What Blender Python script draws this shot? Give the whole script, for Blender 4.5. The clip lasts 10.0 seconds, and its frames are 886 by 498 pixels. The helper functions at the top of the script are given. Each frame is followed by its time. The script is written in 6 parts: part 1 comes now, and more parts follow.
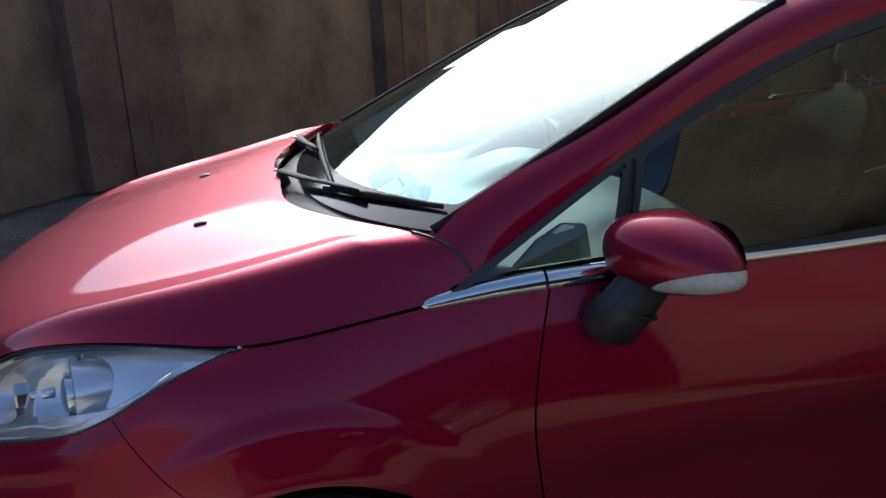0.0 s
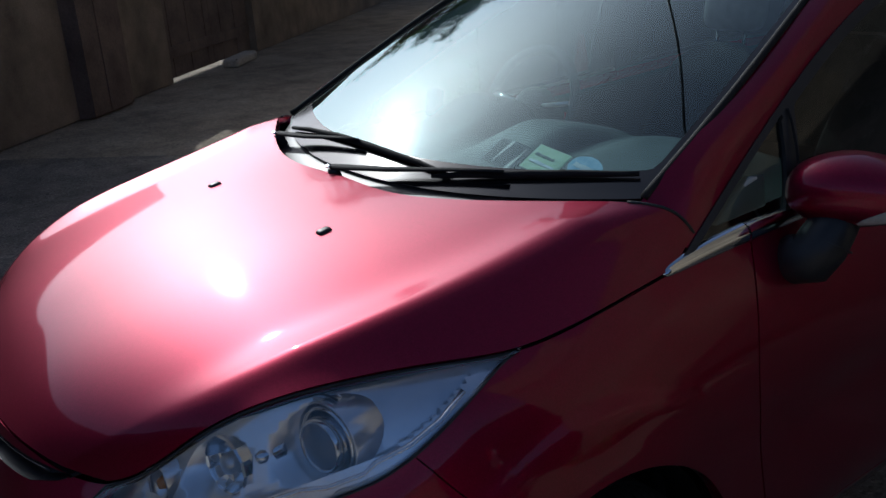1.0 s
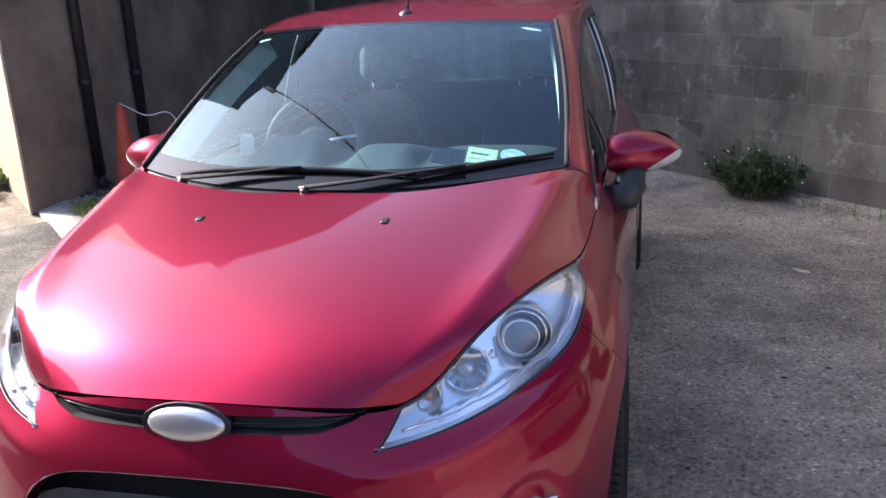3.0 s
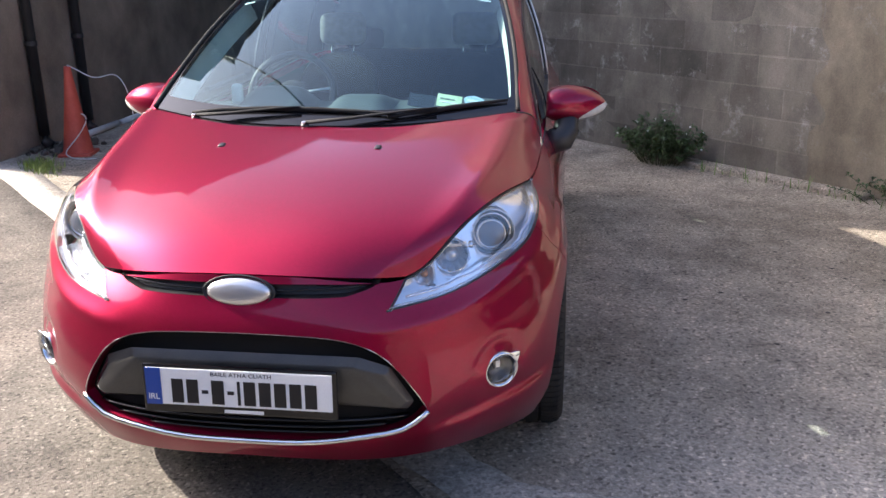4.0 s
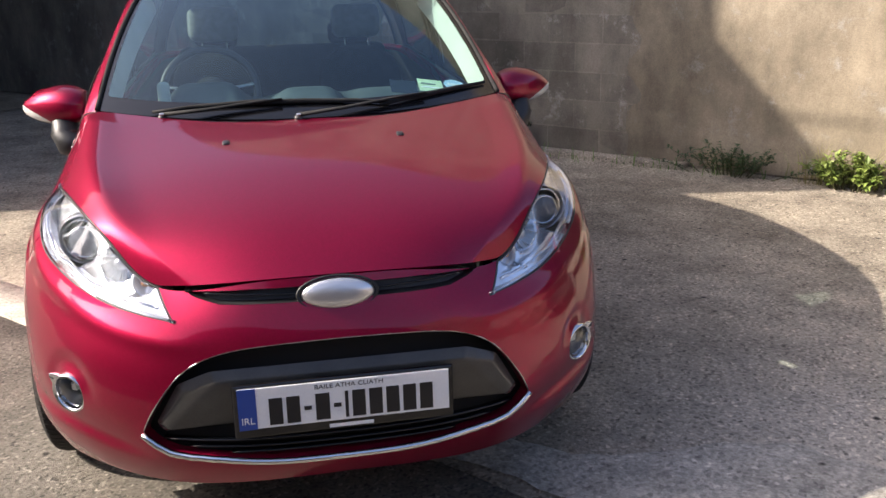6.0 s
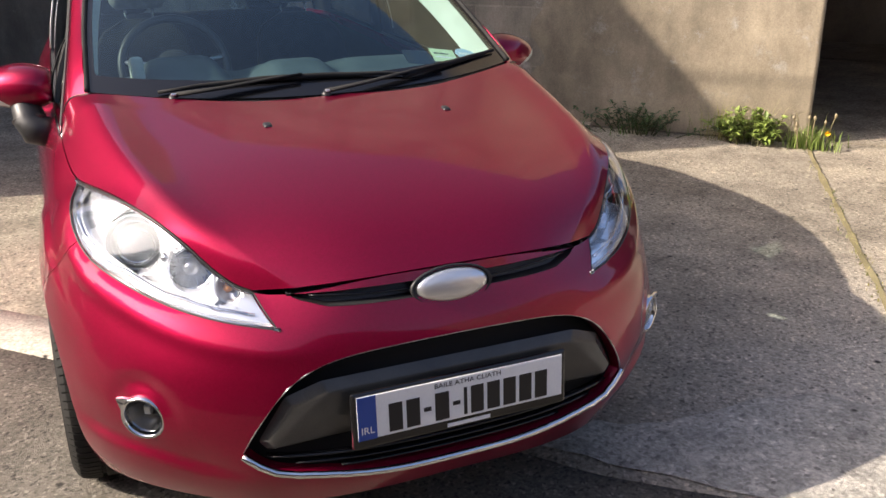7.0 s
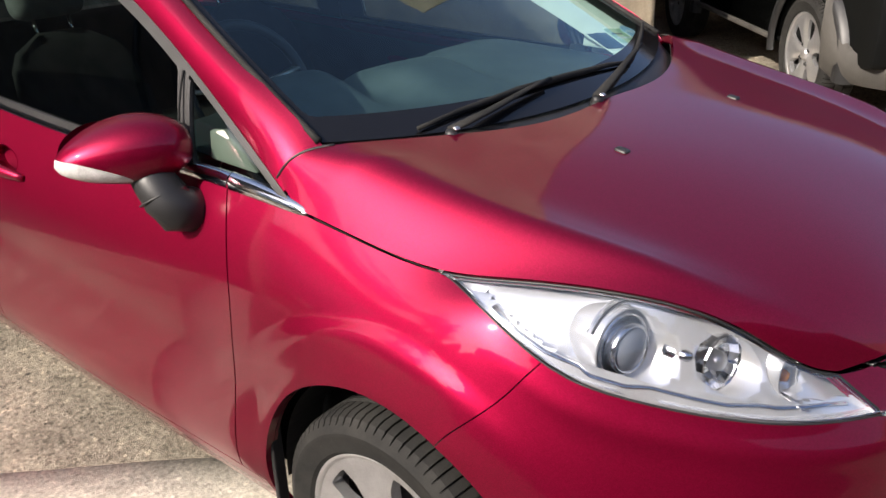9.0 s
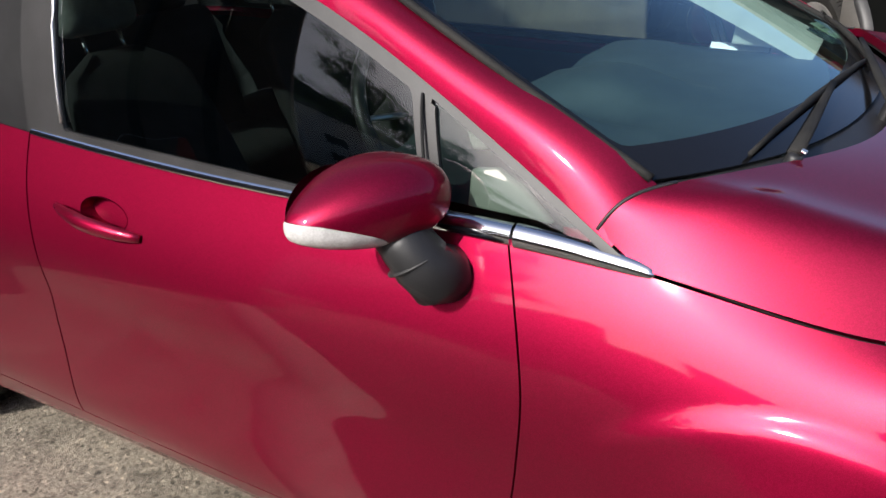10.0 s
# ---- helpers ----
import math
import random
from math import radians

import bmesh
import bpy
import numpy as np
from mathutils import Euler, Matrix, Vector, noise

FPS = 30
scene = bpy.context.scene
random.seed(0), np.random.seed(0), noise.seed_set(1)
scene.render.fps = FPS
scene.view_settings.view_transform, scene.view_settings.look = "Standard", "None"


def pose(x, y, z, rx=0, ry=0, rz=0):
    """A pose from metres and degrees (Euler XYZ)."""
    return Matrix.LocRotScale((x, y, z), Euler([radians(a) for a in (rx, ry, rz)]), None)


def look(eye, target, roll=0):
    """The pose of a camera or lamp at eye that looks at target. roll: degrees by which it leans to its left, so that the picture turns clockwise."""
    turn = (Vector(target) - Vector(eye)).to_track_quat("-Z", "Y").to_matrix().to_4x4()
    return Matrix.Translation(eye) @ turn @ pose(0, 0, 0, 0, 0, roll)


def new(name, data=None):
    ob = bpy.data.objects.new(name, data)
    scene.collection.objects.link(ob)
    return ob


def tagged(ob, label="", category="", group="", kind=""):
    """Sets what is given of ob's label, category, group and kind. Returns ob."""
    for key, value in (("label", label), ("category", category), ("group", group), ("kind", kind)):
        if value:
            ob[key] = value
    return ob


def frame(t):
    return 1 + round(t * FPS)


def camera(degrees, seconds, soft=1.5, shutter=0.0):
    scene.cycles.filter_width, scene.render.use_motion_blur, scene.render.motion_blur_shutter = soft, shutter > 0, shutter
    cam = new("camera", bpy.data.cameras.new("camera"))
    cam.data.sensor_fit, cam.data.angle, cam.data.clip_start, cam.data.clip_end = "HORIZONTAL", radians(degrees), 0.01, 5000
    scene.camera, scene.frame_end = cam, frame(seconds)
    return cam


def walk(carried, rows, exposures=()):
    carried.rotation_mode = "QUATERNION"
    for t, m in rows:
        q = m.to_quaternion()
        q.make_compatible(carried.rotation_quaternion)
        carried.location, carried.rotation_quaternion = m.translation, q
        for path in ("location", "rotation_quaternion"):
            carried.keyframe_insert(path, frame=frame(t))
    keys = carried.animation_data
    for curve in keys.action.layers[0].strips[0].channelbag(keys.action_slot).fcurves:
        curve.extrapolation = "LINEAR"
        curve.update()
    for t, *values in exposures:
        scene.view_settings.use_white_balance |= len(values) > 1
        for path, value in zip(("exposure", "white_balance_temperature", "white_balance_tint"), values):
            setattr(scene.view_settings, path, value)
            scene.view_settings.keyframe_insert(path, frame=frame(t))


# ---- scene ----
cam = camera(52.9, 10.0)
PATH = [
    (0, (2.221, 0.778, 1.49), (0.357, 1.189, 0.891), -2.9),
    (0.5, (1.956, 0.261, 1.483), (0.203, 0.996, 0.862), -3.2),
    (0.7, (1.901, 0.153, 1.494), (0.203, 0.997, 0.857), -3.9),
    (1, (1.707, -0.106, 1.501), (0.18, 1.002, 0.839), -3.8),
    (1.2, (1.634, -0.24, 1.523), (0.207, 0.991, 0.856), -4.0),
    (1.5, (1.509, -0.505, 1.523), (0.32, 0.95, 0.836), -3.1),
    (2, (1.267, -0.829, 1.499), (0.378, 0.843, 0.855), -2.6),
    (2.2, (1.157, -0.959, 1.525), (0.34, 0.754, 0.893), -2.7),
    (3.3, (0.897, -1.629, 1.564), (0.566, 0.255, 0.98), -2.7),
    (3.5, (0.909, -1.794, 1.552), (0.632, 0.093, 0.95), -2.2),
    (4, (0.822, -2.048, 1.551), (0.57, -0.165, 0.927), -0.7),
    (4.5, (0.605, -2.182, 1.538), (0.382, -0.295, 0.914), -1.7),
    (5, (0.397, -2.177, 1.524), (0.309, -0.283, 0.887), -1.6),
    (5.5, (0.111, -2.044, 1.513), (0.245, -0.146, 0.897), -1.1),
    (5.7, (0.024, -2.02, 1.493), (0.244, -0.126, 0.891), -1.0),
    (6.8, (-0.641, -1.716, 1.472), (0.06, 0.02, 0.769), -0.5),
    (7, (-0.744, -1.638, 1.498), (-0.006, 0.083, 0.795), -0.4),
    (7.2, (-0.885, -1.519, 1.495), (-0.07, 0.174, 0.808), -1.1),
    (7.5, (-1.078, -1.347, 1.51), (-0.132, 0.265, 0.799), -1.2),
    (8, (-1.348, -1.025, 1.469), (-0.179, 0.429, 0.747), -1.8),
    (8.2, (-1.404, -0.893, 1.49), (-0.225, 0.533, 0.731), -2.3),
    (8.5, (-1.556, -0.61, 1.492), (-0.307, 0.753, 0.728), -1.9),
    (8.8, (-1.669, -0.387, 1.506), (-0.375, 0.919, 0.719), -2.5),
    (9, (-1.771, -0.206, 1.524), (-0.409, 1.024, 0.729), -2.4),
    (9.5, (-1.838, 0.213, 1.499), (-0.395, 1.33, 0.68), -2.7),
    (10, (-1.892, 0.652, 1.484), (-0.378, 1.687, 0.686), -3.1),
]
EXPOSURES = [(0, 0.7, 5900, 5), (0.5, -0.4, 5700, 4), (1.0, -0.65, 5550, 6), (1.5, -0.72, 5450, 7), (2.0, 0.55, 5450, 10), (2.2, 0.85, 5550, 11),
             (3.3, 1.93, 6250, 15), (4.5, 1.82, 6550, 14), (5.5, 1.48, 6700, 14), (6.8, 1.2, 6950, 14), (8.2, 1.02, 6850, 14), (9.0, 0.82, 6700, 12), (10.0, 0.45, 6200, 11)]
walk(cam, [(t, look(eye, target, roll)) for t, eye, target, roll in PATH], EXPOSURES)

# ---- world, sun and exposure ----
SUN_AZ, SUN_EL = Vector((-1.0, 0.165, 0.0)).normalized(), radians(34)   # horizontal way to the sun, and its height
world = bpy.data.worlds.new("sky")
scene.world = world
world.use_nodes = True
wn = world.node_tree.nodes
sky = wn.new("ShaderNodeTexSky")
sky.sky_type, sky.sun_disc = "NISHITA", False
sky.sun_elevation = SUN_EL
sky.sun_rotation = math.atan2(SUN_AZ.x, SUN_AZ.y)
sky.air_density, sky.dust_density, sky.ozone_density = 0.6, 3.2, 2.0
world.node_tree.links.new(sky.outputs[0], wn["Background"].inputs["Color"])
wn["Background"].inputs["Strength"].default_value = 0.15
to_sun = SUN_AZ * math.cos(SUN_EL) + Vector((0, 0, math.sin(SUN_EL)))
sun = new("sun", bpy.data.lights.new("sun", "SUN"))
sun.data.energy, sun.data.angle, sun.data.color = 3.7, radians(0.55), (1.0, 0.93, 0.82)
sun.matrix_world = look(to_sun * 30, (0, 0, 0))

# ---- materials ----
def material(name, base=(0.5, 0.5, 0.5), rough=0.5, metal=0.0, coat=0.0, coat_rough=0.03, spec=0.5):
    m = bpy.data.materials.new(name)
    m.use_nodes = True
    b = m.node_tree.nodes["Principled BSDF"]
    b.inputs["Base Color"].default_value = (*base, 1)
    b.inputs["Roughness"].default_value = rough
    b.inputs["Metallic"].default_value = metal
    b.inputs["Coat Weight"].default_value = coat
    b.inputs["Coat Roughness"].default_value = coat_rough
    b.inputs["Specular IOR Level"].default_value = spec
    return m


def node(m, kind, **values):
    n = m.node_tree.nodes.new(kind)
    for key, value in values.items():
        if key == "operation":
            n.operation = value
        elif key in n.inputs:
            n.inputs[key].default_value = value
    return n


def wire(m, a, b):
    m.node_tree.links.new(a, b)


def shader(m):
    return m.node_tree.nodes["Principled BSDF"]


def place_of(m):
    return node(m, "ShaderNodeTexCoord").outputs["Object"]


def ramp(m, source, stops):
    r = node(m, "ShaderNodeValToRGB")
    e = r.color_ramp.elements
    while len(e) < len(stops):
        e.new(0.5)
    for k, (p, c) in zip(e, stops):
        k.position, k.color = p, (*c, 1) if len(c) == 3 else c
    wire(m, source, r.inputs[0])
    return r.outputs[0]


def noise_of(m, scale, detail=6.0, rough=0.6, vector=None):
    n = node(m, "ShaderNodeTexNoise", Scale=scale, Detail=detail, Roughness=rough)
    wire(m, vector or place_of(m), n.inputs["Vector"])
    return n.outputs["Fac"]


def scaled(m, source, by):
    n = node(m, "ShaderNodeMath", operation="MULTIPLY")
    wire(m, source, n.inputs[0])
    n.inputs[1].default_value = by
    return n.outputs[0]


def mixed(m, fac, a, b, kind="MIX"):
    n = node(m, "ShaderNodeMix")
    n.data_type, n.blend_type = "RGBA", kind
    for source, target in ((fac, n.inputs[0]), (a, n.inputs[6]), (b, n.inputs[7])):
        if isinstance(source, (int, float)):
            target.default_value = source
        elif isinstance(source, tuple):
            target.default_value = (*source, 1)
        else:
            wire(m, source, target)
    return n.outputs[2]


def bump(m, height, strength=0.3, distance=0.01, to=None):
    n = node(m, "ShaderNodeBump", Strength=strength, Distance=distance)
    wire(m, height, n.inputs["Height"])
    wire(m, n.outputs[0], (to or shader(m)).inputs["Normal"])
    return n


def weathered(name, low, high, scale, rough=0.85, fine=60.0, relief=0.4, depth=0.006, metal=0.0):
    """A dull surface between two colours, with broad stains and fine grain."""
    m = material(name, low, rough, metal)
    broad = ramp(m, noise_of(m, scale), [(0.3, low), (0.7, high)])
    grain = noise_of(m, fine, 4, 0.7)
    wire(m, mixed(m, 0.35, broad, ramp(m, grain, [(0.3, (0.35,) * 3), (0.7, (0.8,) * 3)]), "OVERLAY"), shader(m).inputs["Base Color"])
    bump(m, grain, relief, depth)
    return m


def glass(name, tint=(0.85, 0.92, 0.9), rough=0.0, least=0.05, film=0.0, sheen=(1.0, 1.0, 1.0)):
    """Thin clear glass: light goes through, and the gloss grows towards the edge-on view; film is a haze of dust."""
    m = bpy.data.materials.new(name)
    m.use_nodes = True
    m.node_tree.nodes.remove(shader(m))
    out = m.node_tree.nodes["Material Output"]
    clear, gloss, mix = node(m, "ShaderNodeBsdfTransparent", Color=(*tint, 1)), node(m, "ShaderNodeBsdfGlossy", Roughness=rough, Color=(*sheen, 1)), node(m, "ShaderNodeMixShader")
    # the same gloss from both sides of the pane: least head-on, full at the edge-on view
    rise, scale = node(m, "ShaderNodeMath"), node(m, "ShaderNodeMath")
    rise.operation, scale.operation = "POWER", "MULTIPLY_ADD"
    edge = node(m, "ShaderNodeLayerWeight", Blend=0.5)
    wire(m, edge.outputs["Facing"], rise.inputs[0])
    rise.inputs[1].default_value = 3.7
    wire(m, rise.outputs[0], scale.inputs[0])
    scale.inputs[1].default_value, scale.inputs[2].default_value = 1 - least, least
    wire(m, scale.outputs[0], mix.inputs[0])
    wire(m, clear.outputs[0], mix.inputs[1])
    wire(m, gloss.outputs[0], mix.inputs[2])
    last = mix
    if film:
        dust, last = node(m, "ShaderNodeBsdfGlossy", Roughness=0.2, Color=(0.8, 0.95, 1.0, 1)), node(m, "ShaderNodeMixShader")
        wire(m, ramp(m, noise_of(m, 5.0, 6, 0.6), [(0.3, (film * 0.5,) * 3), (0.7, (film * 1.4,) * 3)]), last.inputs[0])
        wire(m, mix.outputs[0], last.inputs[1])
        wire(m, dust.outputs[0], last.inputs[2])
    wire(m, last.outputs[0], out.inputs[0])
    return m


def car_paint(name, base, flake):
    m = material(name, base, 0.46, 0.86, 1.0, 0.05, 0.2)
    shader(m).inputs["Coat IOR"].default_value = 1.4
    v = node(m, "ShaderNodeTexVoronoi", Scale=900.0)
    wire(m, place_of(m), v.inputs["Vector"])
    wire(m, mixed(m, ramp(m, v.outputs["Color"], [(0.2, (0.0,) * 3), (0.9, (0.6,) * 3)]), base, flake), shader(m).inputs["Base Color"])
    dust = noise_of(m, 3.0, 8, 0.65)
    r = node(m, "ShaderNodeMapRange")
    r.inputs["From Min"].default_value, r.inputs["From Max"].default_value = 0.35, 0.8
    r.inputs["To Min"].default_value, r.inputs["To Max"].default_value = 0.04, 0.08
    wire(m, dust, r.inputs["Value"])
    wire(m, r.outputs[0], shader(m).inputs["Coat Roughness"])
    return m


PAINT = car_paint("red_paint", (0.235, 0.0022, 0.027), (0.36, 0.0045, 0.051))
GLASS = glass("screen_glass", (0.72, 0.9, 0.9), least=0.068, film=0.006, sheen=(0.8, 0.98, 1.0))
SIDE_GLASS = glass("side_glass", (0.40, 0.47, 0.45), least=0.05)
LENS = glass("lamp_lens", (0.97, 0.98, 1.0), least=0.05, film=0.06)
BOWL = weathered("lamp_bowl", (0.74, 0.75, 0.77), (0.84, 0.85, 0.87), 25, 0.2, 300, 0.02, 0.0003, 0.72)
FOG_GLASS = glass("fog_lamp_glass", (0.9, 0.93, 0.95), least=0.07)
CLEAR_GREY = weathered("repeater_plastic", (0.45, 0.44, 0.43), (0.66, 0.65, 0.63), 40, 0.12, 300, 0.1, 0.0004)
FOG_BOWL = material("smoked_reflector", (0.06, 0.062, 0.066), 0.22, 0.6)
PROJECTOR = material("projector_glass", (0.16, 0.175, 0.2), 0.08)
TRIM_DARK = weathered("dark_lining", (0.02, 0.02, 0.021), (0.035, 0.035, 0.036), 10, 0.8, 500, 0.3, 0.001)
HEAD = weathered("headrest_fabric", (0.2, 0.21, 0.2), (0.28, 0.29, 0.28), 30, 0.95, 900, 0.4, 0.001)
CHROME = material("chrome", (0.75, 0.76, 0.78), 0.08, 1.0)
SATIN = weathered("satin_silver", (0.55, 0.55, 0.56), (0.68, 0.68, 0.69), 40, 0.3, 300, 0.05, 0.0005, 0.9)
BADGE = material("badge_silver", (0.7, 0.7, 0.71), 0.3, 0.8)
BLACK = weathered("black_plastic", (0.012, 0.012, 0.013), (0.024, 0.024, 0.025), 9, 0.45, 500, 0.15, 0.0005)
GREY_PLASTIC = weathered("grey_plastic", (0.022, 0.0215, 0.022), (0.036, 0.035, 0.036), 9, 0.5, 500, 0.15, 0.0005)
GLOSS_BLACK = material("gloss_black", (0.008, 0.008, 0.009), 0.12)
RUBBER = weathered("rubber", (0.014, 0.014, 0.014), (0.03, 0.029, 0.027), 12, 0.75, 200, 0.2, 0.001)
shader(RUBBER).inputs["Specular IOR Level"].default_value = 0.18
ALLOY = weathered("alloy", (0.6, 0.6, 0.61), (0.72, 0.72, 0.73), 30, 0.28, 400, 0.05, 0.0005, 0.82)
DARK = material("dark_void", (0.006, 0.006, 0.006), 0.9)
TRIM = weathered("dash_plastic", (0.027, 0.038, 0.041), (0.045, 0.058, 0.061), 10, 0.6, 300, 0.08, 0.001)
FABRIC = weathered("seat_fabric", (0.014, 0.0145, 0.015), (0.026, 0.026, 0.027), 30, 0.95, 900, 0.4, 0.001)
CREAM = weathered("cream_lining", (0.46, 0.46, 0.4), (0.56, 0.555, 0.49), 12, 0.9, 600, 0.2, 0.001)
PLATE_WHITE = weathered("plate_white", (0.72, 0.73, 0.74), (0.8, 0.8, 0.8), 14, 0.4, 300, 0.05, 0.0003)
BLUE = material("plate_blue", (0.015, 0.06, 0.3), 0.35)
AMBER = material("amber_bulb", (0.6, 0.25, 0.08), 0.2)
PANEL = weathered("panel_grey", (0.042, 0.041, 0.038), (0.062, 0.06, 0.055), 8, 0.27, 400, 0.1, 0.0004)
INK = material("ink", (0.008, 0.008, 0.01), 0.5)
def world_place(m):
    return node(m, "ShaderNodeNewGeometry").outputs["Position"]


def speckled(name, low, high, broad, fleck, dark, pale, relief, depth, mottle=1.0, skim=None):
    """Worn ground: broad stains, patches, and fine stones lighter and darker than the rest; a thin cement skim may fade out from one edge."""
    m = material(name, low, 0.92)
    at = world_place(m)
    stain = ramp(m, noise_of(m, broad, 8, 0.65, at), [(0.28, low), (0.72, high)])
    patch = ramp(m, noise_of(m, broad * 5, 6, 0.7, at), [(0.3, (0.5,) * 3), (0.55, (1.0,) * 3), (0.8, (1.3,) * 3)])
    c = mixed(m, mottle, stain, patch, "MULTIPLY")
    if skim:
        across = node(m, "ShaderNodeVectorMath", operation="DOT_PRODUCT")
        along = node(m, "ShaderNodeVectorMath", operation="DOT_PRODUCT")
        across.inputs[1].default_value, along.inputs[1].default_value = (.7071, .7071, 0), (.7071, -.7071, 0)
        worn = node(m, "ShaderNodeMath", operation="MULTIPLY_ADD")
        wire(m, at, across.inputs[0])
        wire(m, at, along.inputs[0])
        wire(m, noise_of(m, 1.3, 9, 0.7, at), worn.inputs[0])
        worn.inputs[1].default_value = 1.6
        wire(m, across.outputs["Value"], worn.inputs[2])
        near = ramp(m, scaled(m, worn.outputs[0], .25), [(.42, (.9,) * 3), (.85, (0.0,) * 3)])
        begin = ramp(m, scaled(m, along.outputs["Value"], .25), [(.02, (0.0,) * 3), (.25, (1.0,) * 3)])
        c = mixed(m, mixed(m, 1.0, near, begin, "MULTIPLY"), c, skim)
    v = node(m, "ShaderNodeTexVoronoi", Scale=fleck)
    wire(m, at, v.inputs["Vector"])
    stones = ramp(m, v.outputs["Color"], [(0.0, (dark,) * 3), (0.35, (0.9,) * 3), (0.75, (1.0,) * 3), (1.0, (pale,) * 3)])
    c = mixed(m, 0.85, c, stones, "MULTIPLY")
    grit = noise_of(m, fleck * 0.8, 6, 0.75, at)
    c = mixed(m, 0.8, c, ramp(m, grit, [(0.3, (0.4,) * 3), (0.53, (1.0,) * 3), (0.78, (1.65,) * 3)]), "MULTIPLY")
    pits = ramp(m, noise_of(m, 7.0, 9, 0.8, at), [(0.30, (0.45,) * 3), (0.40, (1.0,) * 3)])
    c = mixed(m, 0.7, c, pits, "MULTIPLY")
    hole = node(m, "ShaderNodeTexVoronoi", Scale=8.0)
    wire(m, at, hole.inputs["Vector"])
    near = ramp(m, hole.outputs["Distance"], [(0.06, (1.0,) * 3), (0.13, (0.0,) * 3)])
    some = ramp(m, hole.outputs["Color"], [(0.52, (0.0,) * 3), (0.58, (1.0,) * 3)])
    c = mixed(m, mixed(m, 1.0, near, some, "MULTIPLY"), c, (0.04, 0.036, 0.03))
    wire(m, c, shader(m).inputs["Base Color"])
    bump(m, grit, relief, depth)
    return m


def stained_blocks(name, low, high, mortar=False):
    """Concrete blocks: each a little different, with damp, lime runs and grain that cross the joints."""
    m = material(name, low, 0.93)
    at = world_place(m)
    each = node(m, "ShaderNodeObjectInfo").outputs["Random"]
    tone = ramp(m, each, [(0.0, (0.78,) * 3), (1.0, (1.15,) * 3)])
    stain = ramp(m, noise_of(m, 1.1, 8, 0.62, at), [(0.3, low), (0.7, high)])
    stretch = node(m, "ShaderNodeMapping")
    stretch.inputs["Scale"].default_value = (1.6, 1.6, 0.8)
    wire(m, at, stretch.inputs["Vector"])
    runs = ramp(m, noise_of(m, 1.6, 7, 0.7, stretch.outputs[0]), [(0.33, (0.5,) * 3), (0.58, (1.05,) * 3), (0.74, (1.5,) * 3)])
    c = mixed(m, 0.8, stain, runs, "MULTIPLY")
    c = mixed(m, 0.2 if mortar else 1.0, c, tone, "MULTIPLY")
    lime = ramp(m, noise_of(m, 5.0, 9, 0.75, at), [(0.57, (0.0,) * 3), (0.70, (0.6,) * 3)])
    c = mixed(m, lime, c, (0.42, 0.41, 0.38))
    grain = noise_of(m, 90, 5, 0.75, at)
    c = mixed(m, 0.5, c, ramp(m, grain, [(0.3, (0.6,) * 3), (0.7, (1.3,) * 3)]), "MULTIPLY")
    wire(m, c, shader(m).inputs["Base Color"])
    bump(m, grain, 0.5, 0.006)
    return m


CONCRETE = speckled("yard_concrete", (0.29, 0.248, 0.192), (0.65, 0.567, 0.45), 0.5, 85, 0.15, 1.95, 1.0, 0.018, 1.0, (0.70, 0.655, 0.58))
PALE = speckled("pale_concrete", (0.46, 0.42, 0.35), (0.6, 0.55, 0.47), 1.5, 90, 0.6, 1.3, 0.6, 0.008, 0.6)
APRON = speckled("cement_skim", (0.42, 0.395, 0.345), (0.60, 0.565, 0.50), 1.6, 75, 0.35, 1.6, 0.9, 0.012, 0.8)
TARMAC = speckled("tarmac", (0.18, 0.16, 0.131), (0.30, 0.27, 0.226), 0.6, 105, 0.08, 2.3, 1.0, 0.02)
LANE = speckled("lane_dust", (0.27, 0.22, 0.155), (0.42, 0.35, 0.257), 0.4, 60, 0.55, 1.4, 0.8, 0.014)
BLOCK = stained_blocks("block_wall", (0.092, 0.083, 0.067), (0.24, 0.211, 0.168))
MORTAR = stained_blocks("mortar", (0.117, 0.105, 0.085), (0.29, 0.255, 0.202), True)
PLASTER = stained_blocks("rough_plaster", (0.235, 0.195, 0.138), (0.45, 0.378, 0.275), True)
# plaster colour with the sun painted in: full at the lit end, darker towards shade
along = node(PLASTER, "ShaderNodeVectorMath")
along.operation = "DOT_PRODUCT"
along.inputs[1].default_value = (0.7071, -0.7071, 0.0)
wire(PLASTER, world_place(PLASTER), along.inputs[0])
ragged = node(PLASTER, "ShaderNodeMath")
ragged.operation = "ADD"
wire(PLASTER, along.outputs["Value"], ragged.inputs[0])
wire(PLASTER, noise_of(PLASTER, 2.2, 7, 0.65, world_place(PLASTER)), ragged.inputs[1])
# painted shade factor along the wall, 1.0 at the sunlit end
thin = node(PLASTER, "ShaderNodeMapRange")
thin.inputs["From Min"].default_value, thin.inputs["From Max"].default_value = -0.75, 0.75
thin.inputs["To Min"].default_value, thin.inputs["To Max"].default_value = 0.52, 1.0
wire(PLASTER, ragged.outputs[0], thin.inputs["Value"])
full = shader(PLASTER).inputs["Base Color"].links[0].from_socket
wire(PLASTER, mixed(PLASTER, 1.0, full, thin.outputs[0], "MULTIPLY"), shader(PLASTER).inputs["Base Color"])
SANDY = weathered("sandy_plaster", (0.33, 0.262, 0.18), (0.45, 0.365, 0.26), 0.9, 0.92, 40, 0.5, 0.008)
MOSS = weathered("mossy_dirt", (0.15, 0.125, 0.06), (0.33, 0.28, 0.15), 6, 0.95, 150, 0.6, 0.006)
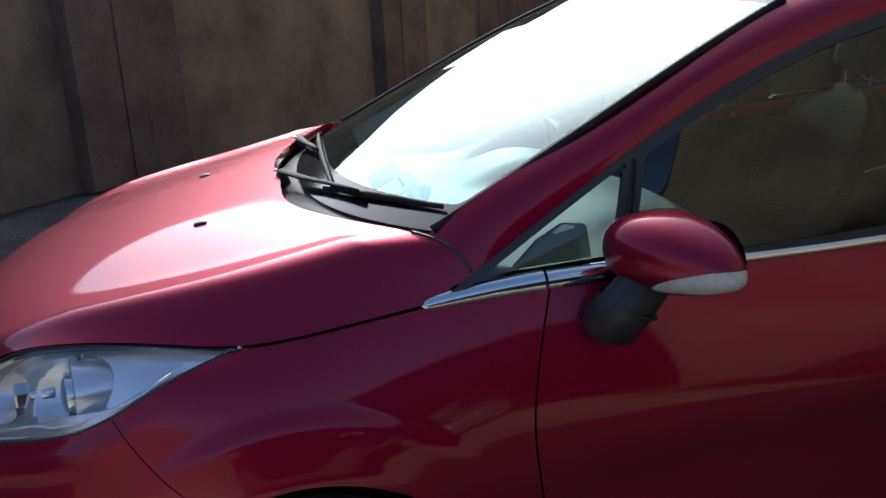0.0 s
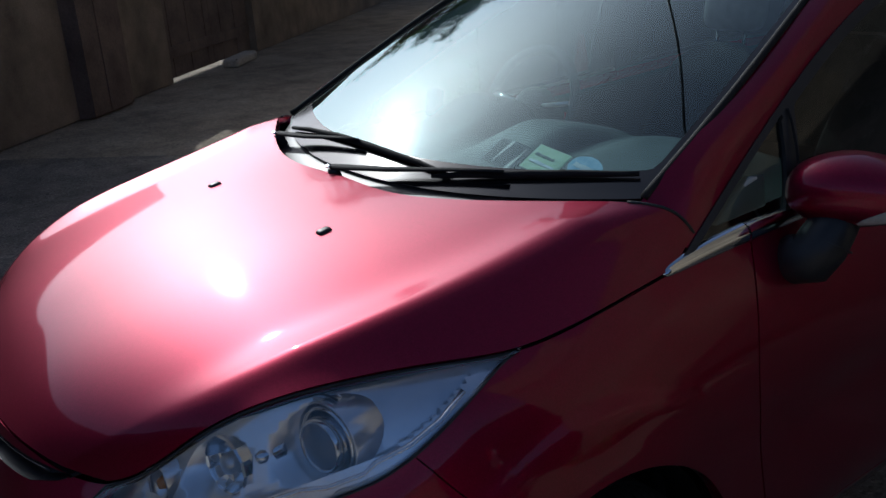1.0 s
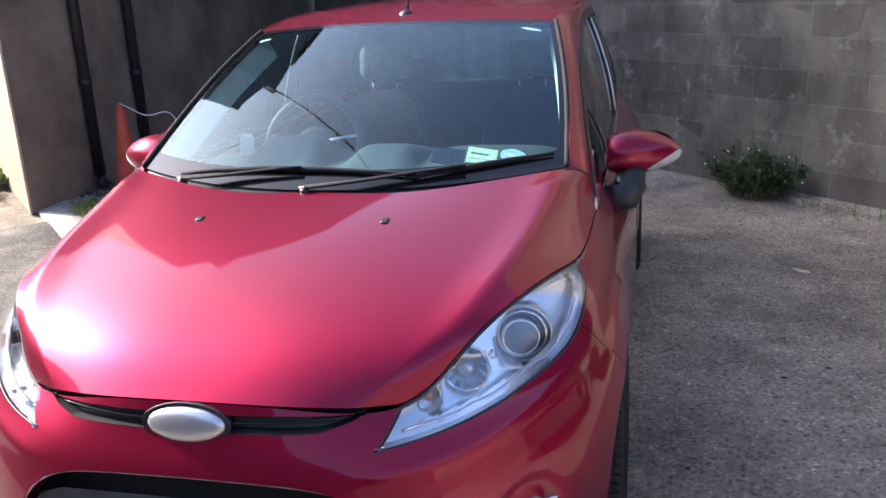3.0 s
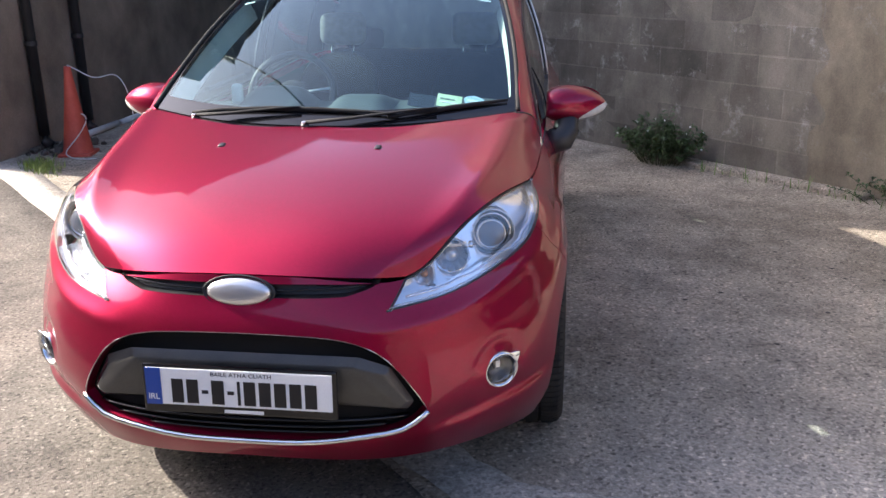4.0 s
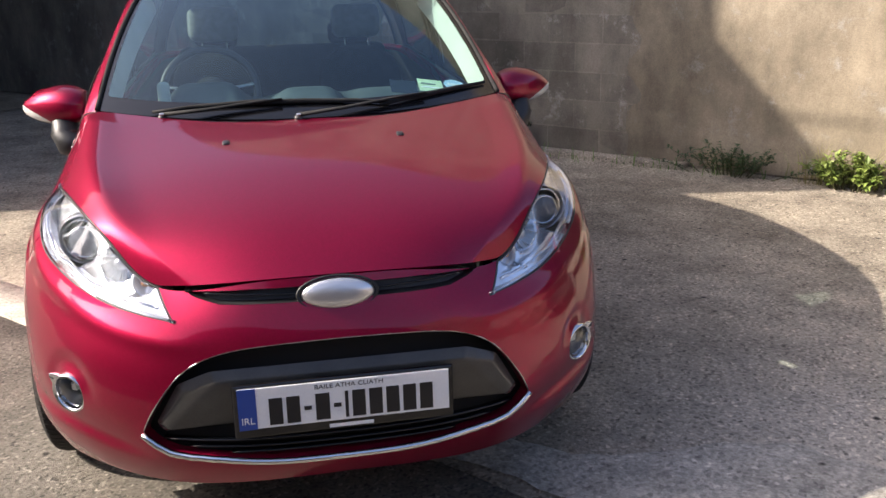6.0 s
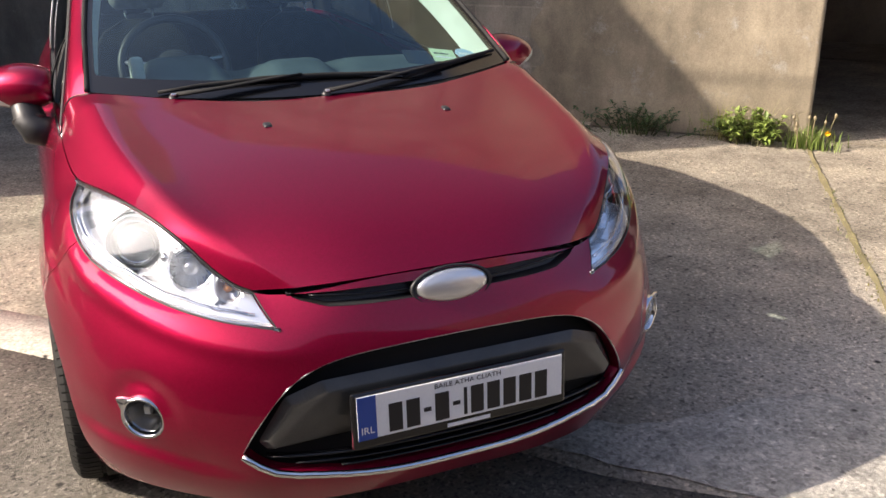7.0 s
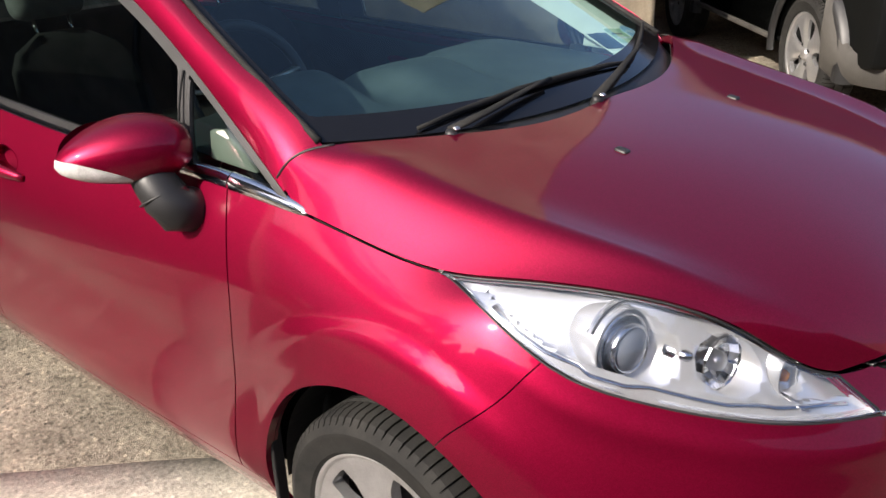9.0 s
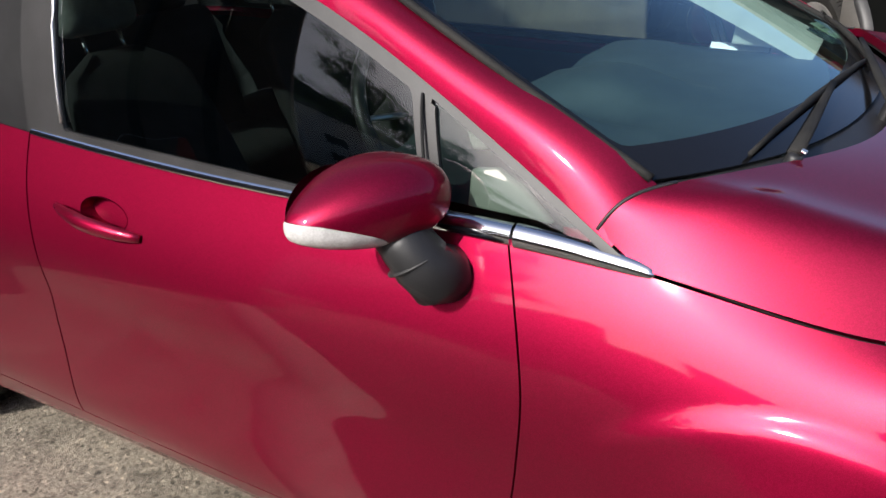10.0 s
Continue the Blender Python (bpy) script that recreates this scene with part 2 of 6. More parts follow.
RENDER = weathered("dark_render", (0.105, 0.083, 0.06), (0.26, 0.21, 0.155), 1.7, 0.92, 60, 0.5, 0.008)

PAPER_GREEN = weathered("green_paper", (0.45, 0.62, 0.35), (0.6, 0.72, 0.5), 60, 0.7, 500, 0.05, 0.0002)
PAPER_BLUE = weathered("blue_paper", (0.3, 0.5, 0.65), (0.5, 0.66, 0.76), 60, 0.7, 500, 0.05, 0.0002)
PAPER_WHITE = weathered("white_paper", (0.7, 0.72, 0.7), (0.8, 0.8, 0.78), 60, 0.7, 500, 0.05, 0.0002)
INK_GREY = material("grey_ink", (0.12, 0.16, 0.14), 0.7)
HOLDER = material("ticket_holder", (0.015, 0.02, 0.025), 0.15)
WOOD = weathered("old_planks", (0.075, 0.055, 0.046), (0.17, 0.125, 0.1), 2.5, 0.85, 40, 0.5, 0.006)
LIMEWASH = weathered("limewash", (0.62, 0.6, 0.55), (0.74, 0.72, 0.67), 1, 0.9, 40, 0.3, 0.005)
SLATE = weathered("slate", (0.05, 0.052, 0.06), (0.09, 0.09, 0.1), 2, 0.7, 30, 0.4, 0.01)
PIPE_GREY = weathered("pipe_grey", (0.42, 0.42, 0.42), (0.58, 0.58, 0.57), 9, 0.5, 200, 0.1, 0.001)
CONE = weathered("cone_orange", (0.36, 0.05, 0.03), (0.48, 0.09, 0.055), 9, 0.6, 150, 0.15, 0.001)
RUBBLE = weathered("rubble_dirt", (0.05, 0.042, 0.033), (0.12, 0.10, 0.08), 12, 0.95, 200, 0.5, 0.003)
def foliage(name, dark, light):
    m = material(name, dark, 0.55)
    g = node(m, "ShaderNodeNewGeometry").outputs["Random Per Island"]
    wire(m, ramp(m, g, [(0.0, dark), (1.0, light)]), shader(m).inputs["Base Color"])
    return m
LEAF_DARK = foliage("dark_leaves", (0.025, 0.05, 0.015), (0.06, 0.11, 0.03))
LEAF_BRIGHT = foliage("bright_leaves", (0.06, 0.13, 0.02), (0.16, 0.26, 0.05))
LEAF_YELLOW = foliage("yellow_green_leaves", (0.11, 0.17, 0.03), (0.27, 0.34, 0.08))
DRY = foliage("dry_stalks", (0.22, 0.17, 0.10), (0.38, 0.32, 0.2))
DRY_GREEN = foliage("yellowing_grass", (0.12, 0.14, 0.04), (0.32, 0.28, 0.10))
BARK = weathered("bark", (0.07, 0.055, 0.042), (0.15, 0.12, 0.095), 6, 0.9, 60, 0.7, 0.01)
STALK = material("stalks", (0.07, 0.07, 0.03), 0.7)
PETAL = material("white_petals", (0.75, 0.75, 0.7), 0.6)
YELLOW = material("yellow_petals", (0.8, 0.5, 0.01), 0.6)
SUV_PAINT = material("dark_green_paint", (0.003, 0.0035, 0.0035), 0.6, 0.0, 0.0, 0.2, 0.15)
TAIL_RED = material("red_lens", (0.42, 0.01, 0.012), 0.15)
CLADDING = weathered("grey_cladding", (0.045, 0.042, 0.038), (0.07, 0.065, 0.058), 5, 0.8, 200, 0.2, 0.002)

# ---- mesh kit ----
def part(name, bm, mat, parent=None, label="", smooth=False, angle=None):
    me = bpy.data.meshes.new(name)
    if angle is not None:
        smooth = True
        for e in bm.edges:
            if len(e.link_faces) == 2 and e.calc_face_angle(0) > radians(angle):
                e.smooth = False
    for f in bm.faces:
        f.smooth = smooth
    bm.to_mesh(me)
    bm.free()
    me.materials.append(mat)
    ob = new(name, me)
    if parent:
        ob.parent = parent
    if label:
        ob["label"] = label
    return ob


def thing(name, label, category, at=None, group="", kind=""):
    ob = new(name)
    ob.empty_display_size = 0.1
    if at is not None:
        ob.matrix_basis = at
    return tagged(ob, label, category, group, kind)


def box(bm, sx, sy, sz, m=None, bevel=0.0, segments=2):
    """A box of that size about the origin, moved by m, with rounded edges."""
    made = bmesh.ops.create_cube(bm, size=1.0, matrix=Matrix.Diagonal((sx, sy, sz, 1)))["verts"]
    if bevel:
        edges = list({e for v in made for e in v.link_edges})
        made = [g for g in bmesh.ops.bevel(bm, geom=edges, offset=bevel, segments=segments, affect="EDGES", profile=0.5)["verts"]]
    if m is not None:
        bmesh.ops.transform(bm, matrix=m, verts=list({v for v in made}))
    return bm


def boxed(sx, sy, sz, m=None, bevel=0.0, segments=2):
    return box(bmesh.new(), sx, sy, sz, m, bevel, segments)


def turned(profile, segments=32, m=None, bm=None):
    """A solid of revolution about z from (radius, height) pairs."""
    bm = bm or bmesh.new()
    rings = []
    for r, h in profile:
        if r < 1e-6:
            rings.append([bm.verts.new((0, 0, h))])
        else:
            rings.append([bm.verts.new((r * math.cos(2 * math.pi * k / segments), r * math.sin(2 * math.pi * k / segments), h)) for k in range(segments)])
    for a, b in zip(rings, rings[1:]):
        for k in range(segments):
            j = (k + 1) % segments
            vs = [a[k % len(a)], a[j % len(a)], b[j % len(b)], b[k % len(b)]]
            vs = [v for n, v in enumerate(vs) if v not in vs[:n]]
            if len(vs) > 2:
                bm.faces.new(vs)
    if m is not None:
        bmesh.ops.transform(bm, matrix=m, verts=[v for r in rings for v in r])
    return bm


def tube(points, radius, sides=10, bm=None, flat=1.0, closed=False):
    """A bar of round section along points; radius may be one number or one for each point."""
    bm = bm or bmesh.new()
    pts = [Vector(p) for p in points]
    rings = []
    for k, p in enumerate(pts):
        a, b = (pts[k - 1], pts[(k + 1) % len(pts)]) if closed else (pts[max(k - 1, 0)], pts[min(k + 1, len(pts) - 1)])
        d = (b - a).normalized()
        side = d.cross(Vector((0, 0, 1)) if abs(d.z) < 0.95 else Vector((0, 1, 0))).normalized()
        up = side.cross(d)
        r = radius[k] if isinstance(radius, (list, tuple)) else radius
        rings.append([bm.verts.new(p + r * (math.cos(q) * side + flat * math.sin(q) * up)) for q in (2 * math.pi * n / sides for n in range(sides))])
    for a, b in list(zip(rings, rings[1:])) + ([(rings[-1], rings[0])] if closed else []):
        for k in range(sides):
            bm.faces.new((a[k], a[(k + 1) % sides], b[(k + 1) % sides], b[k]))
    if not closed:
        bm.faces.new(rings[0][::-1])
        bm.faces.new(rings[-1])
    return bm


def plate_of(outline, depth, m=None, bevel=0.0):
    """A flat piece with that (x, z) outline, from y = 0 to y = depth."""
    bm = bmesh.new()
    f = bm.faces.new([bm.verts.new((x, 0, z)) for x, z in outline])
    got = bmesh.ops.extrude_face_region(bm, geom=[f])["geom"]
    bmesh.ops.translate(bm, vec=(0, depth, 0), verts=[v for v in got if isinstance(v, bmesh.types.BMVert)])
    bmesh.ops.recalc_face_normals(bm, faces=bm.faces)
    if bevel:
        bmesh.ops.bevel(bm, geom=bm.edges[:], offset=bevel, segments=2, affect="EDGES", profile=0.5)
    if m is not None:
        bmesh.ops.transform(bm, matrix=m, verts=bm.verts)
    return bm


def lettering(text, size, mat, m, parent, depth=0.001, width=None):
    """Raised letters in the built-in font, as a mesh."""
    c = bpy.data.curves.new("lettering", "FONT")
    c.body, c.size, c.extrude, c.align_x, c.align_y = text, size, depth, "CENTER", "CENTER"
    ob = bpy.data.objects.new("lettering", c)
    scene.collection.objects.link(ob)
    me = bpy.data.meshes.new_from_object(ob.evaluated_get(bpy.context.evaluated_depsgraph_get()))
    bpy.data.objects.remove(ob)
    wide = max(v.co.x for v in me.vertices) - min(v.co.x for v in me.vertices)
    me.transform(m @ Matrix.Diagonal(((width / wide) if width else 1, 1, 1, 1)))
    me.materials.clear()
    me.materials.append(mat)
    ob = new("lettering", me)
    ob.parent = parent
    return ob

# ---- body surfaces of the car: nose at y = 0, tail at y = 3.95, x to its left side ----
def natural(knots, values, at):
    """A natural cubic spline through values (n x d) at the knots, read at the places at."""
    k, v, q = np.asarray(knots, float), np.asarray(values, float), np.asarray(at, float)
    n, h = len(k), np.diff(k)
    a, r = np.eye(n), np.zeros_like(v)
    for i in range(1, n - 1):
        a[i, i - 1:i + 2] = h[i - 1], 2 * (h[i - 1] + h[i]), h[i]
        r[i] = 6 * ((v[i + 1] - v[i]) / h[i] - (v[i] - v[i - 1]) / h[i - 1])
    s = np.linalg.solve(a, r)
    i = np.clip(np.searchsorted(k, q, side="right") - 1, 0, n - 2)
    w, hh = (q - k[i])[:, None], h[i][:, None]
    return v[i] + w * ((v[i + 1] - v[i]) / hh - hh * (2 * s[i] + s[i + 1]) / 6) + w**2 * s[i] / 2 + w**3 * (s[i + 1] - s[i]) / (6 * hh)


def chords(points):
    p = np.asarray(points, float)
    return np.r_[0, np.cumsum(np.linalg.norm(np.diff(p, axis=0), axis=1))]


# rings round the lower body, each from the nose's middle round the corner and along the side to the tail's middle
RING_0 = [(0, .045, .235), (.2, .05, .232), (.41, .10, .225), (.565, .205, .215), (.69, .335, .205), (.78, .50, .195), (.805, .80, .19), (.80, 1.12, .185), (.80, 1.75, .185), (.80, 2.55, .185), (.805, 3.25, .19), (.74, 3.72, .24), (.5, 3.88, .26), (0, 3.92, .26)]
RING_1 = [(0, -.005, .32), (.2, .003, .32), (.425, .06, .315), (.595, .17, .305), (.73, .31, .295), (.82, .50, .285), (.848, .80, .285), (.842, 1.12, .29), (.845, 1.75, .29), (.845, 2.55, .30), (.85, 3.25, .30), (.78, 3.74, .33), (.5, 3.92, .34), (0, 3.965, .34)]
RING_2 = [(0, -.02, .45), (.2, -.012, .45), (.43, .042, .45), (.605, .15, .445), (.74, .30, .44), (.832, .50, .45), (.858, .80, .46), (.848, 1.12, .47), (.846, 1.75, .47), (.846, 2.55, .48), (.86, 3.25, .48), (.79, 3.75, .48), (.5, 3.94, .48), (0, 3.985, .48)]
RING_3 = [(0, .0, .60), (.2, .008, .60), (.42, .062, .598), (.585, .165, .602), (.71, .315, .615), (.815, .52, .645), (.845, .80, .67), (.842, 1.12, .675), (.85, 1.75, .67), (.85, 2.55, .68), (.855, 3.25, .69), (.78, 3.74, .66), (.5, 3.93, .64), (0, 3.97, .63)]
RING_4 = [(0, .03, .682), (.2, .036, .678), (.39, .082, .668), (.54, .185, .70), (.66, .33, .745), (.767, .54, .80), (.808, .77, .79), (.815, 1.09, .80), (.824, 1.75, .80), (.82, 2.55, .82), (.81, 3.22, .84), (.73, 3.70, .82), (.48, 3.88, .8), (0, 3.93, .79)]
RING_5 = [(0, .062, .762), (.2, .072, .757), (.424, .155, .735), (.53, .255, .812), (.612, .37, .874), (.69, .57, .884), (.742, .765, .876), (.760, 1.08, .917), (.762, 1.75, .93), (.752, 2.55, .955), (.73, 3.15, .985), (.65, 3.62, .99), (.44, 3.78, .97), (0, 3.83, .95)]
RINGS = (RING_0, RING_1, RING_2, RING_3, RING_4, RING_5)
KNOTS = np.mean([chords(r) / chords(r)[-1] for r in RINGS], axis=0)
WHEEL_Y, WHEEL_Z, BASE = 0.815, 0.292, 2.47


def lower(ns=300, nh=72):
    """Points of the half body below the bonnet's and the windows' lower edge, as an array ns x nh x 3."""
    s = np.linspace(0, 1, ns)
    along = [natural(KNOTS, r, s) for r in RINGS]
    knots = np.array([0, .14, .32, .53, .72, 1.0])
    p = np.stack([natural(knots, np.array([a[i] for a in along]), np.linspace(0, 1, nh)) for i in range(ns)])
    p[0, :, 0] = p[-1, :, 0] = 0
    for y0 in (WHEEL_Y, WHEEL_Y + BASE):
        r = np.hypot(p[..., 1] - y0, p[..., 2] - WHEEL_Z)
        step = np.clip((0.492 - r) / 0.035, 0, 1)
        fade = np.clip((p[..., 2] - 0.42) / 0.2, 0, 1) * np.clip((0.36 - (p[..., 1] - y0)) / 0.2, 0, 1) * np.clip((p[..., 1] - y0 + 0.36) / 0.18, 0, 1)
        lip = 0.003 * np.exp(-((r - 0.362) / 0.03) ** 2)
        p[..., 0] += np.where(p[..., 0] > 0.6, 0.009 * step * step * (3 - 2 * step) * fade + lip, 0)
    # a soft shelf below the headlamps and a moulded brow round the fog lamps
    front = np.clip((0.62 - p[..., 1]) / 0.15, 0, 1) * np.clip((p[..., 0] - 0.30) / 0.12, 0, 1)
    below = np.interp(0.6 * p[..., 0] + 0.8 * p[..., 1], (.29, .45, .60, .74, .83, .90, .96), (.668, .687, .712, .742, .771, .812, .849)) - p[..., 2]
    shelf = 0.0055 * front * np.exp(-((below - 0.045) / 0.022) ** 2)
    far = np.hypot((p[..., 0] - .676) * .83 + (p[..., 1] - .226) * .55, p[..., 2] - .448)
    brow = -0.007 * np.exp(-((far - 0.080) / 0.017) ** 2) * np.clip((p[..., 2] - .43) / .05, 0, 1) * (p[..., 1] < .6)
    p[..., 0] += 0.55 * (shelf + brow)
    p[..., 1] -= 0.83 * (shelf + brow)
    # the recess of the fog lamps ends below in a ledge that rises towards the wheels
    rise = p[..., 2] - np.interp(p[..., 0], (.45, .50, .58, .66, .74, .80), (.315, .330, .342, .358, .366, .372))
    ledge = np.where(rise > 0, np.clip(1 - rise / .105, 0, 1) ** 1.3, np.clip(1 + rise / .022, 0, 1))
    ledge = -0.013 * ledge * np.clip((p[..., 0] - .47) / .10, 0, 1) * np.clip((.47 - p[..., 1]) / .10, 0, 1)
    p[..., 0] += 0.55 * ledge
    p[..., 1] -= 0.83 * ledge
    # the rising line along the doors
    line = 0.585 + 0.055 * (p[..., 1] - 1.1)
    along = np.clip((p[..., 1] - 1.15) / 0.4, 0, 1) * np.clip((3.0 - p[..., 1]) / 0.4, 0, 1)
    p[..., 0] -= np.where(p[..., 0] > 0.6, 0.005 * along * np.exp(-((p[..., 2] - line + 0.06) / 0.055) ** 2), 0)
    return p


# lines along the bonnet, from its front edge to the windscreen, from the middle out to the gap above the wing
BONNET = ([(0, .062, .7655), (0, .165, .846), (0, .36, .922), (0, .62, .978), (0, .86, 1.010)],
          [(.20, .072, .7605), (.235, .17, .842), (.26, .36, .915), (.28, .62, .972), (.30, .875, 1.012)],
          [(.345, .110, .7477), (.450, .210, .829), (.538, .385, .898), (.602, .675, .956), (.650, 1.045, 1.033)],
          [(.385, .132, .743), (.488, .228, .827), (.575, .388, .896), (.652, .695, .948), (.706, 1.105, 1.020)])


RIDGE = 0.0135


def bonnet(n_across=72, n_along=90):
    q = np.linspace(0, 1, n_along)
    k = chords(BONNET[2]) / chords(BONNET[2])[-1]
    lines = [natural(k, l, q) for l in BONNET]
    end = k.copy()
    end[-1] = 0.93
    edge = natural(KNOTS, RING_5, np.interp(q, end, KNOTS[[2, 3, 4, 6, 7]])) + (0, 0, 0.004)
    back = np.clip((q - 0.93) / 0.07, 0, 1)[:, None]
    edge = edge * (1 - back) + np.array((.744, 1.155, .966)) * back
    lines.append(edge)
    # a flowing middle and a turned-down flank meet in the shoulder crease
    inner, flank = int(n_across * 0.74), n_across - int(n_across * 0.74) + 1
    rows = []
    for i in range(n_along):
        at = np.array([l[i] for l in lines])
        mid = natural([-.79, -.42, 0, .42, .79], np.concatenate([at[2:0:-1] * (-1, 1, 1), at[:3]]), np.linspace(0, .79, inner))
        creased = np.concatenate([mid, natural([.79, .87, 1], at[2:], np.linspace(.79, 1, flank))[1:]])
        full = natural([0, .42, .79, .87, 1], at, np.r_[np.linspace(0, .79, inner), np.linspace(.79, 1, flank)[1:]])
        rows.append(0.8 * creased + 0.2 * full)
    p = np.stack(rows)
    p[:, 0, 0] = 0
    # a raised line runs along the shoulder, with a shallow hollow inboard of it
    across = np.r_[np.linspace(0, .79, inner), np.linspace(.79, 1, flank)[1:]]
    ridge = np.where(across < .82, np.exp(-((across - .82) / .075) ** 2), np.exp(-((across - .82) / .08) ** 2))
    reach = np.clip((q - .15) / .25, 0, 1) * np.clip((1.0 - q) / .1, 0, 1)
    p[..., 2] += RIDGE * ridge[None, :] * reach[:, None]
    return p


# the glasshouse: the screen's edge, the roof's edge, the rail over the side windows
SCREEN_EDGE = [(.672, 1.10, 1.030), (.645, 1.40, 1.182), (.605, 1.66, 1.308), (.565, 1.87, 1.398)]
SCREEN_MID = [(0, .905, 1.005), (0, 1.20, 1.160), (0, 1.50, 1.302), (0, 1.775, 1.420)]
ROOF_EDGE = [(.565, 1.87, 1.398), (.592, 2.2, 1.432), (.598, 2.6, 1.442), (.585, 3.1, 1.415), (.55, 3.45, 1.345)]
ROOF_MID = [(0, 1.775, 1.420), (0, 2.15, 1.468), (0, 2.6, 1.482), (0, 3.1, 1.462), (0, 3.55, 1.40)]
RAIL = [(.760, 1.08, .917), (.698, 1.45, 1.130), (.645, 1.90, 1.328), (.632, 2.25, 1.395), (.628, 2.7, 1.405), (.612, 3.15, 1.375), (.57, 3.55, 1.28)]


def run_of(points, n):
    c = chords(points)
    return natural(c, points, np.linspace(0, c[-1], n))


def spread(mid, edge, n, power=2.2):
    """A sheet from a middle line to an edge line, curving more towards the edge."""
    p = np.linspace(0, 1, n)
    return np.stack([np.stack([e[0] * p, m[1] + (e[1] - m[1]) * p**power, m[2] + (e[2] - m[2]) * p**power], 1) for m, e in zip(mid, edge)])


def belt_at(y):
    top = natural(KNOTS, RING_5, np.linspace(KNOTS[6], KNOTS[11], 200))
    return np.stack([np.interp(y, top[:, 1], top[:, 0]), y, np.interp(y, top[:, 1], top[:, 2])], 1)


def glasshouse(n=150, m=30):
    """The sheet of the side windows, from the belt (first column) to the rail (last)."""
    rail = run_of(RAIL, n)
    belt = belt_at(rail[:, 1])
    t = np.linspace(0, 1, m)[None, :, None]
    p = belt[:, None] * (1 - t) + rail[:, None] * t
    p[..., 0] += 0.022 * (4 * t * (1 - t))[..., 0] * np.clip((rail[:, 2] - belt[:, 2]) / 0.4, 0, 1)[:, None]
    return p


def pillar(n=150, m=12):
    """The painted strip between the screen and roof on one hand and the rail on the other."""
    inner = run_of([(.668, 1.075, 1.010), *SCREEN_EDGE[:-1], *ROOF_EDGE], n)
    full = run_of(RAIL, 600)
    outer = full[full[:, 1] > 1.125]
    outer = np.stack([np.interp(np.linspace(0, 1, n), np.linspace(0, 1, len(outer)), outer[:, a]) for a in range(3)], 1)
    t = np.linspace(0, 1, m)[None, :, None]
    p = inner[:, None] * (1 - t) + outer[:, None] * t
    p[..., 0] += 0.010 * np.sin(np.pi * t)[..., 0]
    p[..., 2] += 0.010 * np.sin(np.pi * t)[..., 0]
    return p

# ---- cutting the body into panels ----
def sheet(p):
    """A bmesh grid from an array of points."""
    bm = bmesh.new()
    n, m = p.shape[:2]
    vs = [[bm.verts.new(p[i, j]) for j in range(m)] for i in range(n)]
    for i in range(n - 1):
        for j in range(m - 1):
            bm.faces.new((vs[i][j], vs[i + 1][j], vs[i + 1][j + 1], vs[i][j + 1]))
    bmesh.ops.remove_doubles(bm, verts=bm.verts, dist=1e-5)
    return bm


def split(bm, rule):
    """Cut the faces along the line where rule(place) is nought."""
    value = {v: rule(v.co) for v in bm.verts}
    for v in value:
        if abs(value[v]) < 2e-4:
            value[v] = 0.0
    for e in list(bm.edges):
        a, b = e.verts
        if value[a] * value[b] < 0:
            _, w = bmesh.utils.edge_split(e, a, value[a] / (value[a] - value[b]))
            value[w] = 0.0
    for f in list(bm.faces):
        zero = [v for v in f.verts if value[v] == 0.0]
        if len(zero) < 2 or not (any(value[v] > 0 for v in f.verts) and any(value[v] < 0 for v in f.verts)):
            continue
        ring = list(f.verts)
        for a in range(len(ring)):
            for b in range(a + 2, len(ring)):
                if value[ring[a]] or value[ring[b]] or (a == 0 and b == len(ring) - 1):
                    continue
                one, two = [value[v] for v in ring[a + 1:b]], [value[v] for v in ring[b + 1:] + ring[:a]]
                if (min(one) >= 0 >= max(two) or max(one) <= 0 <= min(two)) and f.is_valid:
                    bmesh.utils.face_split(f, ring[a], ring[b])
                    break
            else:
                continue
            break


def taken(bm, test):
    """The faces whose middle passes the test, as lists of places and faces; they leave bm."""
    got = [f for f in bm.faces if test(f.calc_center_median())]
    number, verts, faces = {}, [], []
    for f in got:
        for v in f.verts:
            if v not in number:
                number[v] = len(verts)
                verts.append(v.co.copy())
        faces.append([number[v] for v in f.verts])
    bmesh.ops.delete(bm, geom=got, context="FACES")
    return verts, faces


def facing(bm, out):
    """Turn the faces so that they look away from the point out."""
    bmesh.ops.recalc_face_normals(bm, faces=bm.faces)
    total = sum(((f.calc_center_median() - Vector(out)).dot(f.normal) for f in bm.faces))
    if total < 0:
        bmesh.ops.reverse_faces(bm, faces=bm.faces)
    bm.normal_update()


